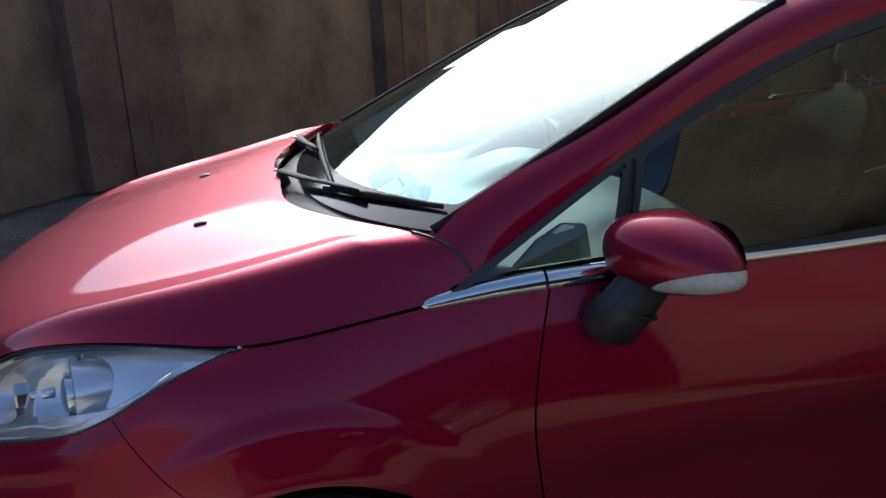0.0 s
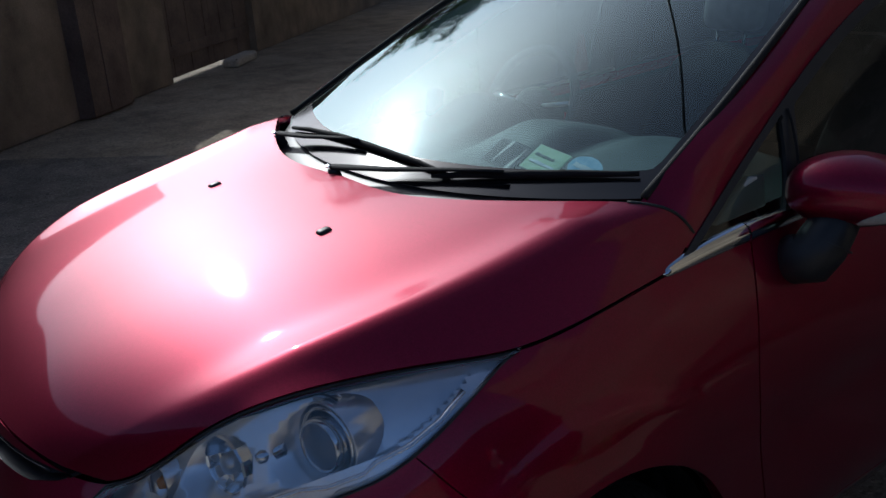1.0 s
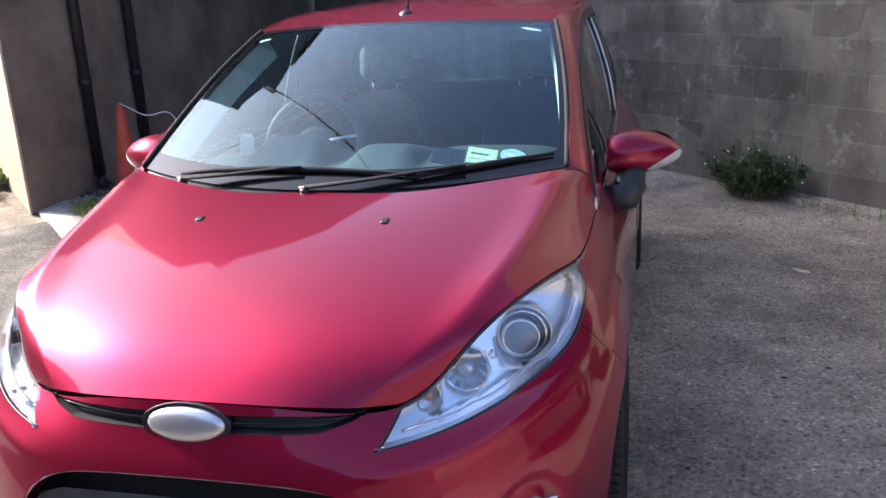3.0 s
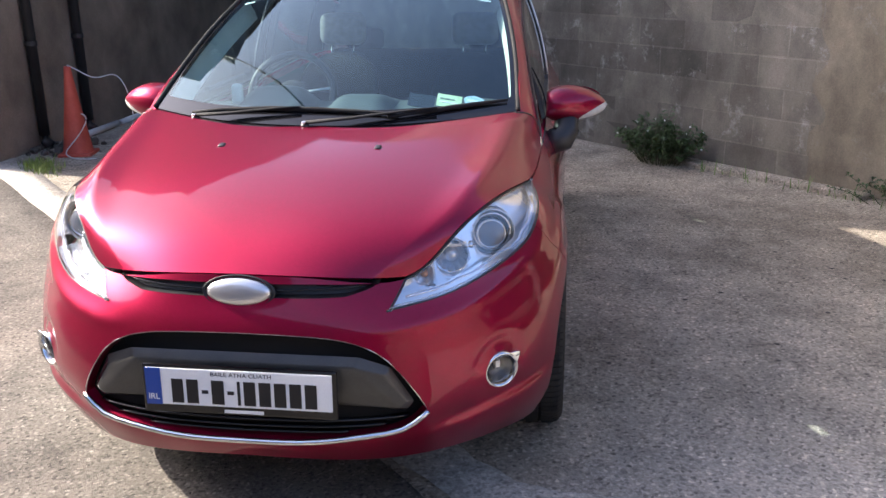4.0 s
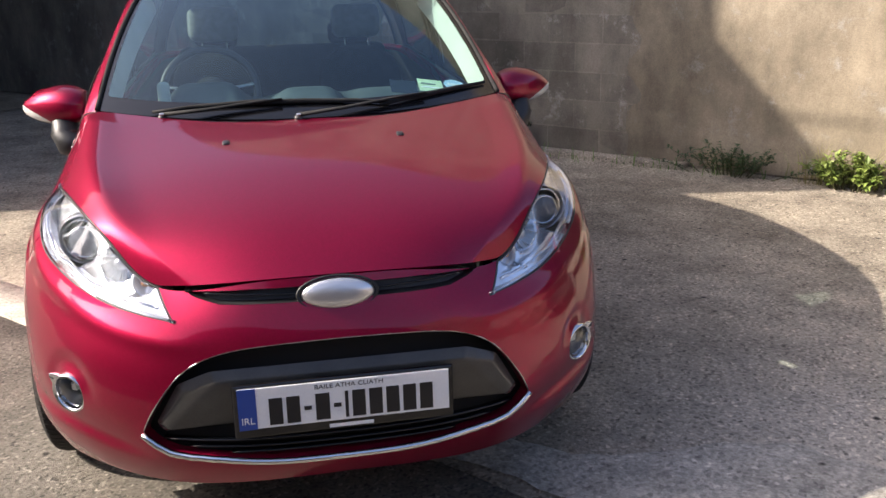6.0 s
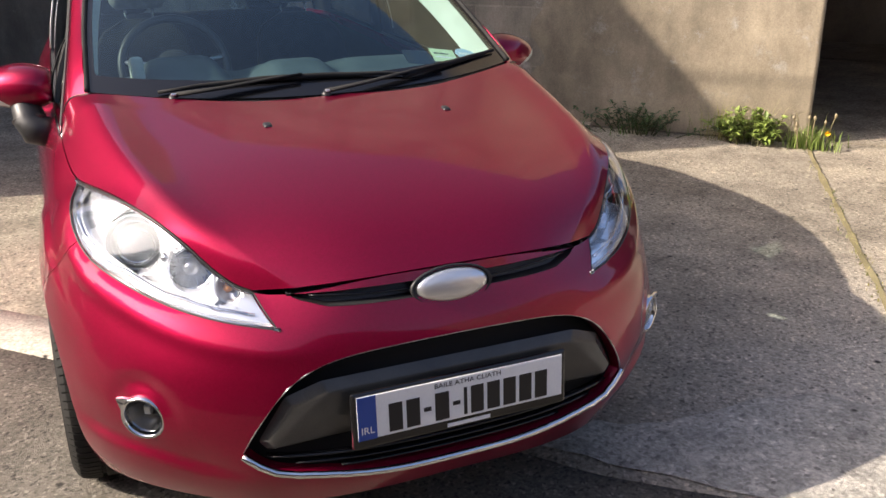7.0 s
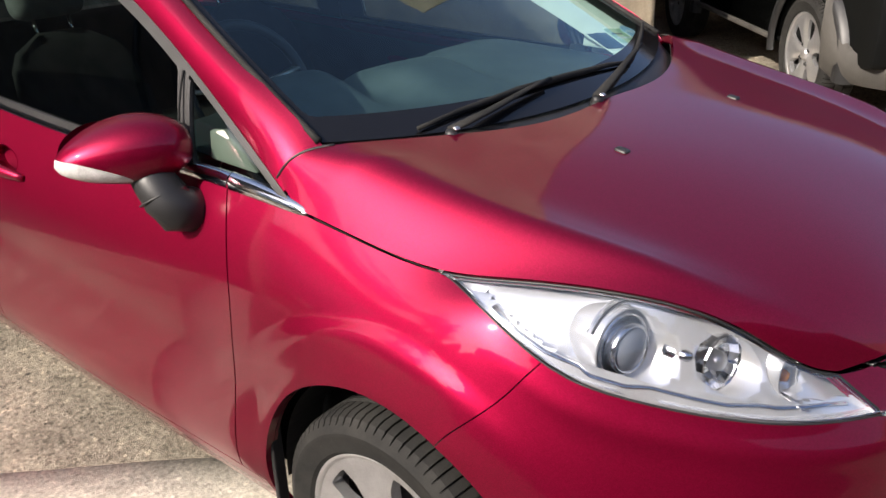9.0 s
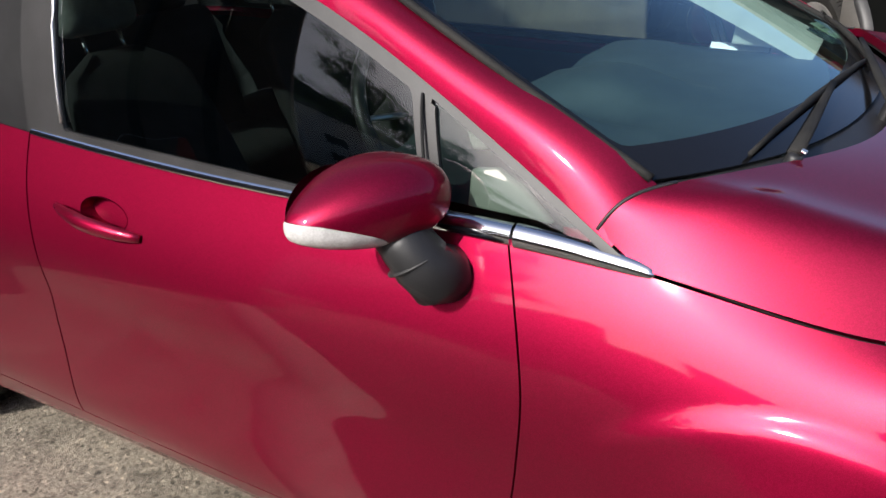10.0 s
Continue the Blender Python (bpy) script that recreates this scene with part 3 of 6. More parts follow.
def panel_mesh(piece, sides, depth=0.012, offset=0.0, shrink=0.0, heart=(0, 1.9, 0.6)):
    """A panel on one side (1 or -1) or on both, with folded edges; shrink draws its border in to leave a gap."""
    bm = bmesh.new()
    for side in sides:
        vs = [bm.verts.new((v.x * side, v.y, v.z)) for v in piece[0]]
        for f in piece[1]:
            try:
                bm.faces.new([vs[k] for k in f])
            except ValueError:
                pass
    if len(sides) == 2:
        bmesh.ops.remove_doubles(bm, verts=[v for v in bm.verts if abs(v.co.x) < 1e-4], dist=1e-3)
    facing(bm, heart)
    if offset:
        moves = [(v, v.normal * offset) for v in bm.verts]
        for v, d in moves:
            v.co += d
    if shrink:
        moves = {}
        for e in bm.edges:
            if e.is_boundary:
                f = e.link_faces[0]
                along = (e.verts[1].co - e.verts[0].co).normalized()
                inward = f.normal.cross(along)
                if inward.dot(f.calc_center_median() - e.verts[0].co) < 0:
                    inward = -inward
                for v in e.verts:
                    moves.setdefault(v, []).append(inward * e.calc_length())
        steps = {v: sum(ds, Vector()) for v, ds in moves.items()}
        steps = {v: d.normalized() * shrink for v, d in steps.items() if d.length > 1e-7}
        near = {}
        for v, d in steps.items():
            for e in v.link_edges:
                w = e.other_vert(v)
                if w not in moves and (w.co - v.co).dot(d) < 2.5 * shrink * shrink:
                    near[w] = d
        for v, d in (*steps.items(), *near.items()):
            v.co += d
    if depth:
        rim = [e for e in bm.edges if e.is_boundary]
        down = {v: -v.normal * depth for e in rim for v in e.verts}
        got = bmesh.ops.extrude_edge_only(bm, edges=rim)["geom"]
        fresh = [v for v in got if isinstance(v, bmesh.types.BMVert)]
        for v in fresh:
            old = next((e.other_vert(v) for e in v.link_edges if e.other_vert(v) in down), None)
            if old:
                v.co += down[old]
        for e in rim:
            e.smooth = False
    return bm


def walled(piece, sides, d, shrink=0.0):
    """A recess: the piece pushed back by d, joined to the opening by walls."""
    bm = panel_mesh(piece, sides, 0, 0, shrink)
    rim = [e for e in bm.edges if e.is_boundary]
    outer = {v: v.co.copy() for e in rim for v in e.verts}
    for v in bm.verts:
        v.co += Vector(d)
    got = bmesh.ops.extrude_edge_only(bm, edges=rim)["geom"]
    for v in [g for g in got if isinstance(g, bmesh.types.BMVert)]:
        old = next((e.other_vert(v) for e in v.link_edges if e.other_vert(v) in outer), None)
        if old:
            v.co = outer[old]
    for e in rim:
        e.smooth = False
    return bm


def half_planes(outline):
    """A rule in (x, z) that is positive inside a convex outline given clockwise from the top middle."""
    lines = []
    for (x0, z0), (x1, z1) in zip(outline, outline[1:]):
        d = math.hypot(x1 - x0, z1 - z0)
        lines.append(((z1 - z0) / d, -(x1 - x0) / d, x0, z0))
    return lambda x, z: min(nx * (x - x0) + nz * (z - z0) for nx, nz, x0, z0 in lines)


def curve(points):
    xs, ys = [p[0] for p in points], np.array([[p[1]] for p in points])
    return lambda q: float(natural(xs, ys, [min(max(q, xs[0]), xs[-1])])[0, 0])


low_edge = curve([(.29, .668), (.45, .687), (.60, .712), (.74, .742), (.83, .771), (.90, .812), (.96, .849), (1.06, .882)])
lamp_w = lambda c: c.x * 0.6 + c.y * 0.8
def lamp_rule(c):
    w = lamp_w(c)
    return -1.0 if w > 1.3 or c.z < 0.6 else min(c.z - low_edge(w), 0.668 + (w - 0.298) * 0.84 - c.z, 1.062 - w)
arch_rule = lambda y0: lambda c: math.hypot(c.y - y0, c.z - WHEEL_Z) - 0.358 if c.x > 0.55 else 1.0
seam_bumper = curve([(.2, .60), (.45, .66), (.622, .652), (.718, .558), (.78, .512), (.85, .45)])
seam_front = curve([(.18, 1.30), (.30, 1.29), (.50, 1.256), (.60, 1.243), (.70, 1.238), (.77, 1.248), (.855, 1.27), (.93, 1.297)])
seam_mid = curve([(.18, 2.505), (.36, 2.485), (.50, 2.49), (.64, 2.495), (.80, 2.53), (.96, 2.575)])
seam_rear = curve([(.18, 2.86), (.40, 2.86), (.60, 2.93), (.75, 3.08), (.9, 3.28), (1.0, 3.34)])
GRILLE_TOP = run_of([(0, .622), (.18, .617), (.30, .598), (.375, .560), (.44, .485), (.480, .415), (.492, .387)], 26)
GRILLE_LOW = run_of([(.492, .387), (.45, .352), (.36, .331), (.2, .314), (0, .310)], 20)
GRILLE = [(-.01, .6221)] + [tuple(q) for q in GRILLE_TOP[:-1]] + [tuple(q) for q in GRILLE_LOW] + [(-.01, .3099)]
SLOT = [(-.01, .744), (.2, .742), (.36, .7315), (.335, .722), (.28, .710), (-.01, .710)]
in_grille, in_slot = half_planes(GRILLE), half_planes(SLOT)
grille_rule = lambda c: in_grille(c.x, c.z) if c.y < 0.4 else -1.0
slot_rule = lambda c: in_slot(c.x, c.z) if c.y < 0.3 else -1.0
FOG_AT, FOG_WAY = Vector((.676, .226, .448)), Vector((.55, -.83, -.05)).normalized()
fog_rule = lambda c: 0.053 - math.hypot((c.x - FOG_AT.x) * .83 + (c.y - FOG_AT.y) * .55, c.z - FOG_AT.z) if c.y < 0.6 else -1.0
sill_rule = lambda c: c.z - 0.262
handle_rule = lambda c: 0.030 - 0.030 * math.hypot((c.y - 2.262) / .078, (c.z - .826 - .06 * (c.y - 2.262)) / .031) if c.x > .6 else -1.0

half = sheet(lower())
for rule in (arch_rule(WHEEL_Y), arch_rule(WHEEL_Y + BASE), lamp_rule, lambda c: c.y - seam_bumper(c.z), lambda c: c.y - seam_front(c.z),
             lambda c: c.y - seam_mid(c.z), lambda c: c.y - seam_rear(c.z), grille_rule, slot_rule, fog_rule, sill_rule, handle_rule, lambda c: c.y - 3.62):
    split(half, rule)
for y0 in (WHEEL_Y, WHEEL_Y + BASE):
    taken(half, lambda c: arch_rule(y0)(c) < 0)
lamp_piece = taken(half, lambda c: lamp_rule(c) > 0)
grille_piece = taken(half, lambda c: grille_rule(c) > 0)
slot_piece = taken(half, lambda c: slot_rule(c) > 0)
fog_piece = taken(half, lambda c: fog_rule(c) > 0)
bumper_piece = taken(half, lambda c: c.y < seam_bumper(c.z) and c.y < 1)
sill_piece = taken(half, lambda c: c.z < 0.262 and 1.0 < c.y < 3.2)
wing_piece = taken(half, lambda c: c.y < seam_front(c.z))
cup_piece = taken(half, lambda c: handle_rule(c) > 0)
door_piece = taken(half, lambda c: c.y < seam_mid(c.z))
rear_door_piece = taken(half, lambda c: c.y < seam_rear(c.z))
tail_piece = taken(half, lambda c: c.y > 3.62 and c.z < 0.72)
quarter_piece = taken(half, lambda c: True)
half.free()

# ---- the red car ----
car = thing("hatchback_car", "raspberry red five-door hatchback parked on the concrete pad", "car")
BOTH, SIDES = (1, -1), (1, -1)
part("front_bumper", panel_mesh(bumper_piece, BOTH, 0.03, shrink=0.0008), PAINT, car, smooth=True)
for side in SIDES:
    one = (side,)
    part("front_wing", panel_mesh(wing_piece, one, 0.03, shrink=0.0014), PAINT, car, smooth=True)
    part("sill", panel_mesh(sill_piece, one, 0.02, shrink=0.001), PAINT, car, smooth=True)
    part("rear_door", panel_mesh(rear_door_piece, one, 0.02, shrink=0.0025), PAINT, car, smooth=True)
    part("rear_quarter", panel_mesh(quarter_piece, one, 0.03, shrink=0.0), PAINT, car, smooth=True)
    for piece in (bumper_piece, wing_piece):
        part("inner_shell", panel_mesh(piece, one, 0, -0.022), DARK, car, smooth=True)
    for piece in (door_piece, rear_door_piece, quarter_piece):
        part("door_lining", panel_mesh(piece, one, 0, -0.055), TRIM_DARK, car, smooth=True)
part("rear_bumper", panel_mesh(tail_piece, BOTH, 0.02), PAINT, car, smooth=True)
top = sheet(bonnet())
bonnet_piece = taken(top, lambda c: True)
top.free()
hood = part("bonnet", panel_mesh(bonnet_piece, BOTH, 0.02, shrink=0.0012, heart=(0, .5, 0.2)), PAINT, car, smooth=True)
part("inner_shell", panel_mesh(bonnet_piece, BOTH, 0, -0.024, heart=(0, .5, 0.2)), DARK, car, smooth=True)

# roof, pillars, screen
roof_grid = sheet(spread(run_of(ROOF_MID, 60), run_of(ROOF_EDGE, 60), 30))
roof_piece = taken(roof_grid, lambda c: True)
part("roof", panel_mesh(roof_piece, BOTH, 0.015, heart=(0, 2.5, 0.6)), PAINT, car, smooth=True)
part("roof_lining", panel_mesh(([v - Vector((0, 0, .025)) for v in roof_piece[0]], roof_piece[1]), BOTH, 0, heart=(0, 2.5, 0.6)), CREAM, car, smooth=True)
screen_grid = sheet(spread(run_of(SCREEN_MID, 50), run_of(SCREEN_EDGE, 50), 40))
screen_mid, screen_edge = run_of(SCREEN_MID, 200), run_of(SCREEN_EDGE, 200)
def screen_width(y):
    return float(np.interp(y, screen_edge[:, 1], screen_edge[:, 0], left=0.672))
def band_rule(c):
    """Positive on the clear part of the screen, negative on its black printed border."""
    s = c.x / max(screen_width(c.y), 0.3)
    front = c.y - (0.905 + 0.195 * abs(s) ** 2.2)
    back = 1.775 + 0.095 * abs(s) ** 2.2 - c.y
    return min(screen_width(c.y) - c.x - 0.022, front - 0.075, back - 0.018)
split(screen_grid, band_rule)
clear_piece = taken(screen_grid, lambda c: band_rule(c) > 0)
band_piece = taken(screen_grid, lambda c: True)
screen = part("windscreen", panel_mesh(clear_piece, BOTH, 0, heart=(0, 1.9, .5)), GLASS, car, "clear windscreen", smooth=True)
part("screen_border", panel_mesh(band_piece, BOTH, 0.004, heart=(0, 1.9, .5)), GLOSS_BLACK, screen, smooth=True)

strip = sheet(pillar())
pillar_piece = taken(strip, lambda c: True)
side_sheet = sheet(glasshouse())
rail_line = run_of(RAIL, 300)
rail_z = lambda y: float(np.interp(y, rail_line[:, 1], rail_line[:, 2]))
belt_z = lambda y: float(np.interp(y, [1.08, 1.75, 2.55, 3.15, 3.62], [.917, .93, .955, .985, .99]))
divider = lambda z: 1.425 + (z - .93) * 0.30
def window_rule(kind):
    def rule(c):
        base = min(c.z - belt_z(c.y) - 0.022, (rail_z(c.y) - c.z) * 0.85 - 0.021)
        if kind == "quarter":
            base = min(c.z - belt_z(c.y) - 0.017, (rail_z(c.y) - c.z) * 0.85 - 0.0125)
            return min(base, divider(c.z) - 0.019 - c.y)
        if kind == "door":
            return min(base, c.y - divider(c.z) - 0.022, 2.435 + (c.z - .97) * 0.08 - c.y)
        return min(base, c.y - 2.70, 3.28 + (1.2 - c.z) * 0.2 - c.y)
    return rule
def side_point(y, z):
    """A place on the sheet of the side windows."""
    k = int(np.argmin(np.abs(rail_line[:, 1] - y)))
    belt = belt_at(np.array([y]))[0]
    t = min(1.0, (z - belt[2]) / (rail_line[k, 2] - belt[2]))
    return belt[0] + (rail_line[k, 0] - belt[0]) * t + .022 * 4 * t * (1 - t), y, z
window_pieces = {}
for kind in ("quarter", "door", "rear"):
    split(side_sheet, window_rule(kind))
    window_pieces[kind] = taken(side_sheet, lambda c: window_rule(kind)(c) > 0)
split(side_sheet, lambda c: c.y - divider(c.z))
split(side_sheet, lambda c: c.y - 2.575)
frame_pieces = [taken(side_sheet, lambda c: c.y < divider(c.z)), taken(side_sheet, lambda c: c.y < 2.575), taken(side_sheet, lambda c: True)]


def belt_strip(y0, y1, tall=0.0135, tip=0.0, n=40):
    """A rounded moulding along the foot of the side windows; with a tip it tapers away at its front end."""
    ys = np.linspace(y0, y1, n)
    pts = belt_at(ys)
    bm = bmesh.new()
    rings = []
    for k, (x, y, z) in enumerate(pts):
        grow = min(1.0, (0.06 + 0.94 * (k / (n - 1)) ** 0.24)) if tip else 1.0
        h = tall * grow
        ring = []
        for j in range(14):
            a = math.pi * (j / 13 - 0.5)
            ring.append(bm.verts.new((x - 0.008 + (0.004 + 0.013 * grow) * math.cos(a) - 0.004 * math.sin(a), y, z + 0.004 + h * math.sin(a))))
        ring.append(bm.verts.new((x - 0.022, y, z + 0.004)))
        rings.append(ring)
    for a, b in zip(rings, rings[1:]):
        for k in range(len(a)):
            bm.faces.new((a[k], a[(k + 1) % len(a)], b[(k + 1) % len(a)], b[k]))
    bm.faces.new(rings[0])
    bm.faces.new(rings[-1][::-1])
    bmesh.ops.recalc_face_normals(bm, faces=bm.faces)
    return bm


def flipped(bm, side):
    if side < 0:
        bmesh.ops.scale(bm, vec=(-1, 1, 1), verts=bm.verts)
        bmesh.ops.reverse_faces(bm, faces=bm.faces)
    return bm


def mirror_housing():
    """The painted shell of a door mirror: a blunt teardrop, deepest near the door."""
    bm = bmesh.new()
    rings, n = [], 28
    for i in range(25):
        t = i / 24
        x = 0.768 + 0.238 * t
        grow = math.sin(math.pi * min(1.0, 0.10 + 0.90 * t) ** 0.75) ** 0.55 if t < 1 else 0.0
        top, bottom, front, back = 0.070 * grow, 0.071 * grow, 0.106 * grow, 0.068 * grow
        mid = Vector((x, 1.472 + 0.066 * t, 0.998 - 0.012 * t + 0.006 * math.sin(3 * t)))
        ring = []
        for k in range(n):
            a = 2 * math.pi * k / n
            c, s = math.cos(a), math.sin(a)
            dy = -(front if c > 0 else back) * math.copysign(abs(c) ** 0.8, c)
            dz = (top if s > 0 else bottom) * math.copysign(abs(s) ** 0.85, s)
            ring.append(bm.verts.new(mid + Vector((0, dy, dz))))
        rings.append(ring)
    for a, b in zip(rings, rings[1:]):
        for k in range(n):
            bm.faces.new((a[k], a[(k + 1) % n], b[(k + 1) % n], b[k]))
    bm.faces.new(rings[0][::-1])
    bm.faces.new(rings[-1])
    bmesh.ops.remove_doubles(bm, verts=bm.verts, dist=1e-4)
    bmesh.ops.recalc_face_normals(bm, faces=bm.faces)
    return bm


for side in SIDES:
    gap = bmesh.new()
    tube([(q[0] * side, q[1], q[2]) for q in bonnet()[-1, 54:]], .0032, 6, gap)
    part("bonnet_seam", gap, BLACK, car, smooth=True)


def wheel(parent, at, side):
    """A road wheel: grooved tyre, five twin-spoke alloy rim, hub and brake disc."""
    w = new("wheel")
    w.parent, w.matrix_basis = parent, at
    outline = [(.205, -.085), (.215, -.094), (.245, -.100), (.272, -.094), (.2845, -.084), (.2905, -.066), (.2925, -.032), (.2850, -.030), (.2850, -.022), (.293, -.020), (.293, .020), (.2850, .022), (.2850, .030), (.2925, .032), (.2905, .066), (.2845, .084), (.272, .095), (.262, .098), (.258, .1015), (.252, .1015), (.247, .099), (.215, .094), (.205, .085)]
    # each tread block is two steps of the ring: a long crown and a narrow slit
    bm, blocks = bmesh.new(), 80
    turns = [(k + f) / blocks for k in range(blocks) for f in (0, .80, .83, .97)]
    rings = []
    for r, h in outline:
        ring = []
        for k, q in enumerate(turns):
            a = 2 * math.pi * (q + .12 * h / .1 / blocks)
            rr = r - (0.008 if r > 0.284 and abs(h) > 0.02 and k % 4 > 1 else 0.0)
            ring.append(bm.verts.new((rr * math.cos(a), rr * math.sin(a), h)))
        rings.append(ring)
    seg = len(turns)
    for a, b in zip(rings, rings[1:]):
        for k in range(seg):
            bm.faces.new((a[k], b[k], b[(k + 1) % seg], a[(k + 1) % seg]))
    bmesh.ops.recalc_face_normals(bm, faces=bm.faces)
    part("tyre", bm, RUBBER, w, angle=28)
    rim = part("rim", turned([(.205, -.085), (.190, -.075), (.186, .02), (.189, .066), (.196, .082), (.207, .088), (.209, .083), (.205, .078)], 72), ALLOY, w, smooth=True)
    part("disc", turned([(0, .016), (.125, .016), (.125, .024), (0, .024)], 40), GREY_PLASTIC, w)
    part("drum", turned([(0, .004), (.187, .004), (.187, .010), (0, .010)], 40), DARK, w)
    # five broad spokes: a dished face with a rounded opening between each two
    face = bmesh.new()
    radii, steps = np.linspace(.030, .197, 22), 160
    def dish(r, a):
        wide = math.cos(5 * (a - .3))
        return .074 - .30 * (r - .10) ** 2 + .010 * (r / .197) ** 4 + .007 * wide * math.sin(math.pi * min(1, r / .2))
    grid = [[face.verts.new((r * math.cos(a), r * math.sin(a), dish(r, a))) for a in (2 * math.pi * k / steps for k in range(steps))] for r in radii]
    for a, b in zip(grid, grid[1:]):
        for k in range(steps):
            face.faces.new((a[k], b[k], b[(k + 1) % steps], a[(k + 1) % steps]))
    def opening(c):
        r, a = math.hypot(c.x, c.y), math.atan2(c.y, c.x) - .3 - math.pi / 5
        a -= round(a / (2 * math.pi / 5)) * 2 * math.pi / 5
        half = .034 * min(1.0, max(0.0, (r - .070) / .07)) ** .6
        return min(half - abs(a) * r, r - .078, .176 - r)
    split(face, opening)
    taken(face, lambda c: opening(c) > 0)
    edge = [e for e in face.edges if e.is_boundary]
    for v in [g for g in bmesh.ops.extrude_edge_only(face, edges=edge)["geom"] if isinstance(g, bmesh.types.BMVert)]:
        v.co.z -= .026
        v.co.x *= .985
        v.co.y *= .985
    bmesh.ops.recalc_face_normals(face, faces=face.faces)
    part("spoke_face", face, ALLOY, rim, angle=40)
    for k in range(4):
        a = math.pi / 2 * k + .5
        part("wheel_nut", turned([(0, .084), (.007, .083), (.009, .078), (.013, .072)], 12, pose(.052 * math.cos(a), .052 * math.sin(a), 0)), GREY_PLASTIC, rim)
    part("hub_cap", turned([(0, .088), (.022, .087), (.029, .082), (.031, .06), (.06, .058), (.064, .03)], 32), ALLOY, w, smooth=True)
    return w


for side in SIDES:
    one = (side,)
    part("roof_pillar", panel_mesh(pillar_piece, one, 0.012), PAINT, car, smooth=True)
    part("pillar_lining", panel_mesh(pillar_piece, one, 0, -0.022), TRIM_DARK, car, smooth=True)
    door = part("front_door", panel_mesh(door_piece, one, 0.02, shrink=0.0025), PAINT, car, smooth=True)
    part("window_frame", panel_mesh(frame_pieces[1], one, 0.012, 0.003), GREY_PLASTIC, door, smooth=True)
    part("window_pane", panel_mesh(window_pieces["door"], one, 0, -0.006), SIDE_GLASS, door, smooth=True)
    run = [side_point(2.437 + (z - .97) * .08, z) for z in np.linspace(.992, 1.372, 12)]
    part("glass_channel", tube([(side * (x + .003), y, z) for x, y, z in run], .0045, 8), SATIN, door, "pale strip at the back edge of the glass", smooth=True)
    post = [side_point(divider(z), z) for z in np.linspace(.955, 1.135, 11)]
    part("frame_joint", tube([(side * (x + .0045), y, z) for x, y, z in post], .0028, 6), DARK, car, smooth=True)
    part("quarter_frame", panel_mesh(frame_pieces[0], one, 0.012, 0.003), GREY_PLASTIC, car, smooth=True)
    part("quarter_pane", panel_mesh(window_pieces["quarter"], one, 0, -0.005), SIDE_GLASS, car, smooth=True)
    part("rear_window_frame", panel_mesh(frame_pieces[2], one, 0.012, 0.002), BLACK, car, smooth=True)
    part("rear_window_pane", panel_mesh(window_pieces["rear"], one, 0, -0.006), SIDE_GLASS, car, smooth=True)
    part("belt_moulding", flipped(belt_strip(1.4605, 2.56, 0.0115), side), CHROME, door, "slim chrome strip", angle=50)
    part("belt_moulding", flipped(belt_strip(1.292, 1.46, 0.0185, n=12), side), CHROME, door, "bright chrome moulding", angle=50)
    part("belt_moulding", flipped(belt_strip(1.056, 1.286, 0.0205, 1.0), side), CHROME, car, "bright chrome moulding", angle=50)
    # door handle over its cup
    hx = 0.822
    grip = bmesh.new()
    tube([(side * (hx + .010 + .026 * math.sin(math.pi * t)), 2.405 - .27 * t, .826 - .028 * t + .004 * math.sin(math.pi * t)) for t in np.linspace(0, 1, 15)],
         [.006 + .009 * math.sin(math.pi * (.08 + .86 * t)) for t in np.linspace(0, 1, 15)], 12, grip, 1.25)
    handle = part("door_handle", grip, PAINT, door, smooth=True)
    part("handle_cup", walled(cup_piece, one, (-.034 * side, 0, -.004)), PAINT, handle, smooth=True)
    # mirror
    whole = mirror_housing()
    floor_z = lambda c: 0.942 + 0.12 * max(0.0, c.x - .88)
    top_z = lambda c: floor_z(c) + 0.003 + 0.042 * min(1.0, max(0.0, (c.x - .895) / .095)) ** 0.7
    split(whole, lambda c: c.z - floor_z(c))
    split(whole, lambda c: c.z - top_z(c))
    split(whole, lambda c: c.x - .895)
    under = taken(whole, lambda c: c.z < floor_z(c))
    clear = taken(whole, lambda c: c.z < top_z(c) and c.x > .895 and c.y < 1.55)
    shell = part("door_mirror", flipped(whole, side), PAINT, car, smooth=True)
    for name, piece, mat, label in (("mirror_underside", under, BLACK, "black lower shell"), ("side_repeater", clear, CLEAR_GREY, "clear side repeater lamp")):
        part(name, panel_mesh(piece, one, 0.004, 0.0005, 0.0006, (.9, 1.5, 1.0)), mat, shell, label, smooth=True)
    leg = bmesh.new()
    tube([(side * x, y, z) for x, y, z in ((.775, 1.400, .872), (.806, 1.394, .866), (.830, 1.398, .873), (.843, 1.412, .900), (.848, 1.435, .930), (.85, 1.462, .960))], [.040, .050, .052, .050, .046, .042], 20, leg)
    part("mirror_leg", leg, BLACK, shell, "matt black leg", smooth=True)
    collar = turned([(.044, -.003), (.0515, -.0015), (.0515, .0015), (.044, .003)], 32, Matrix.Translation((side * .846, 1.420, .903)) @ Vector((.1 * side, .45, .88)).to_track_quat("Z", "Y").to_matrix().to_4x4())
    part("leg_collar", collar, GREY_PLASTIC, shell, smooth=True)
    face = turned([(0, 0), (.9, 0), (1, -.05)], 32)
    bmesh.ops.transform(face, matrix=pose(side * .90, 1.563, 1.0, -90, 0, 0) @ Matrix.Diagonal((.085, .055, .1, 1)), verts=face.verts)
    part("mirror_glass", face, CHROME, shell, smooth=True)
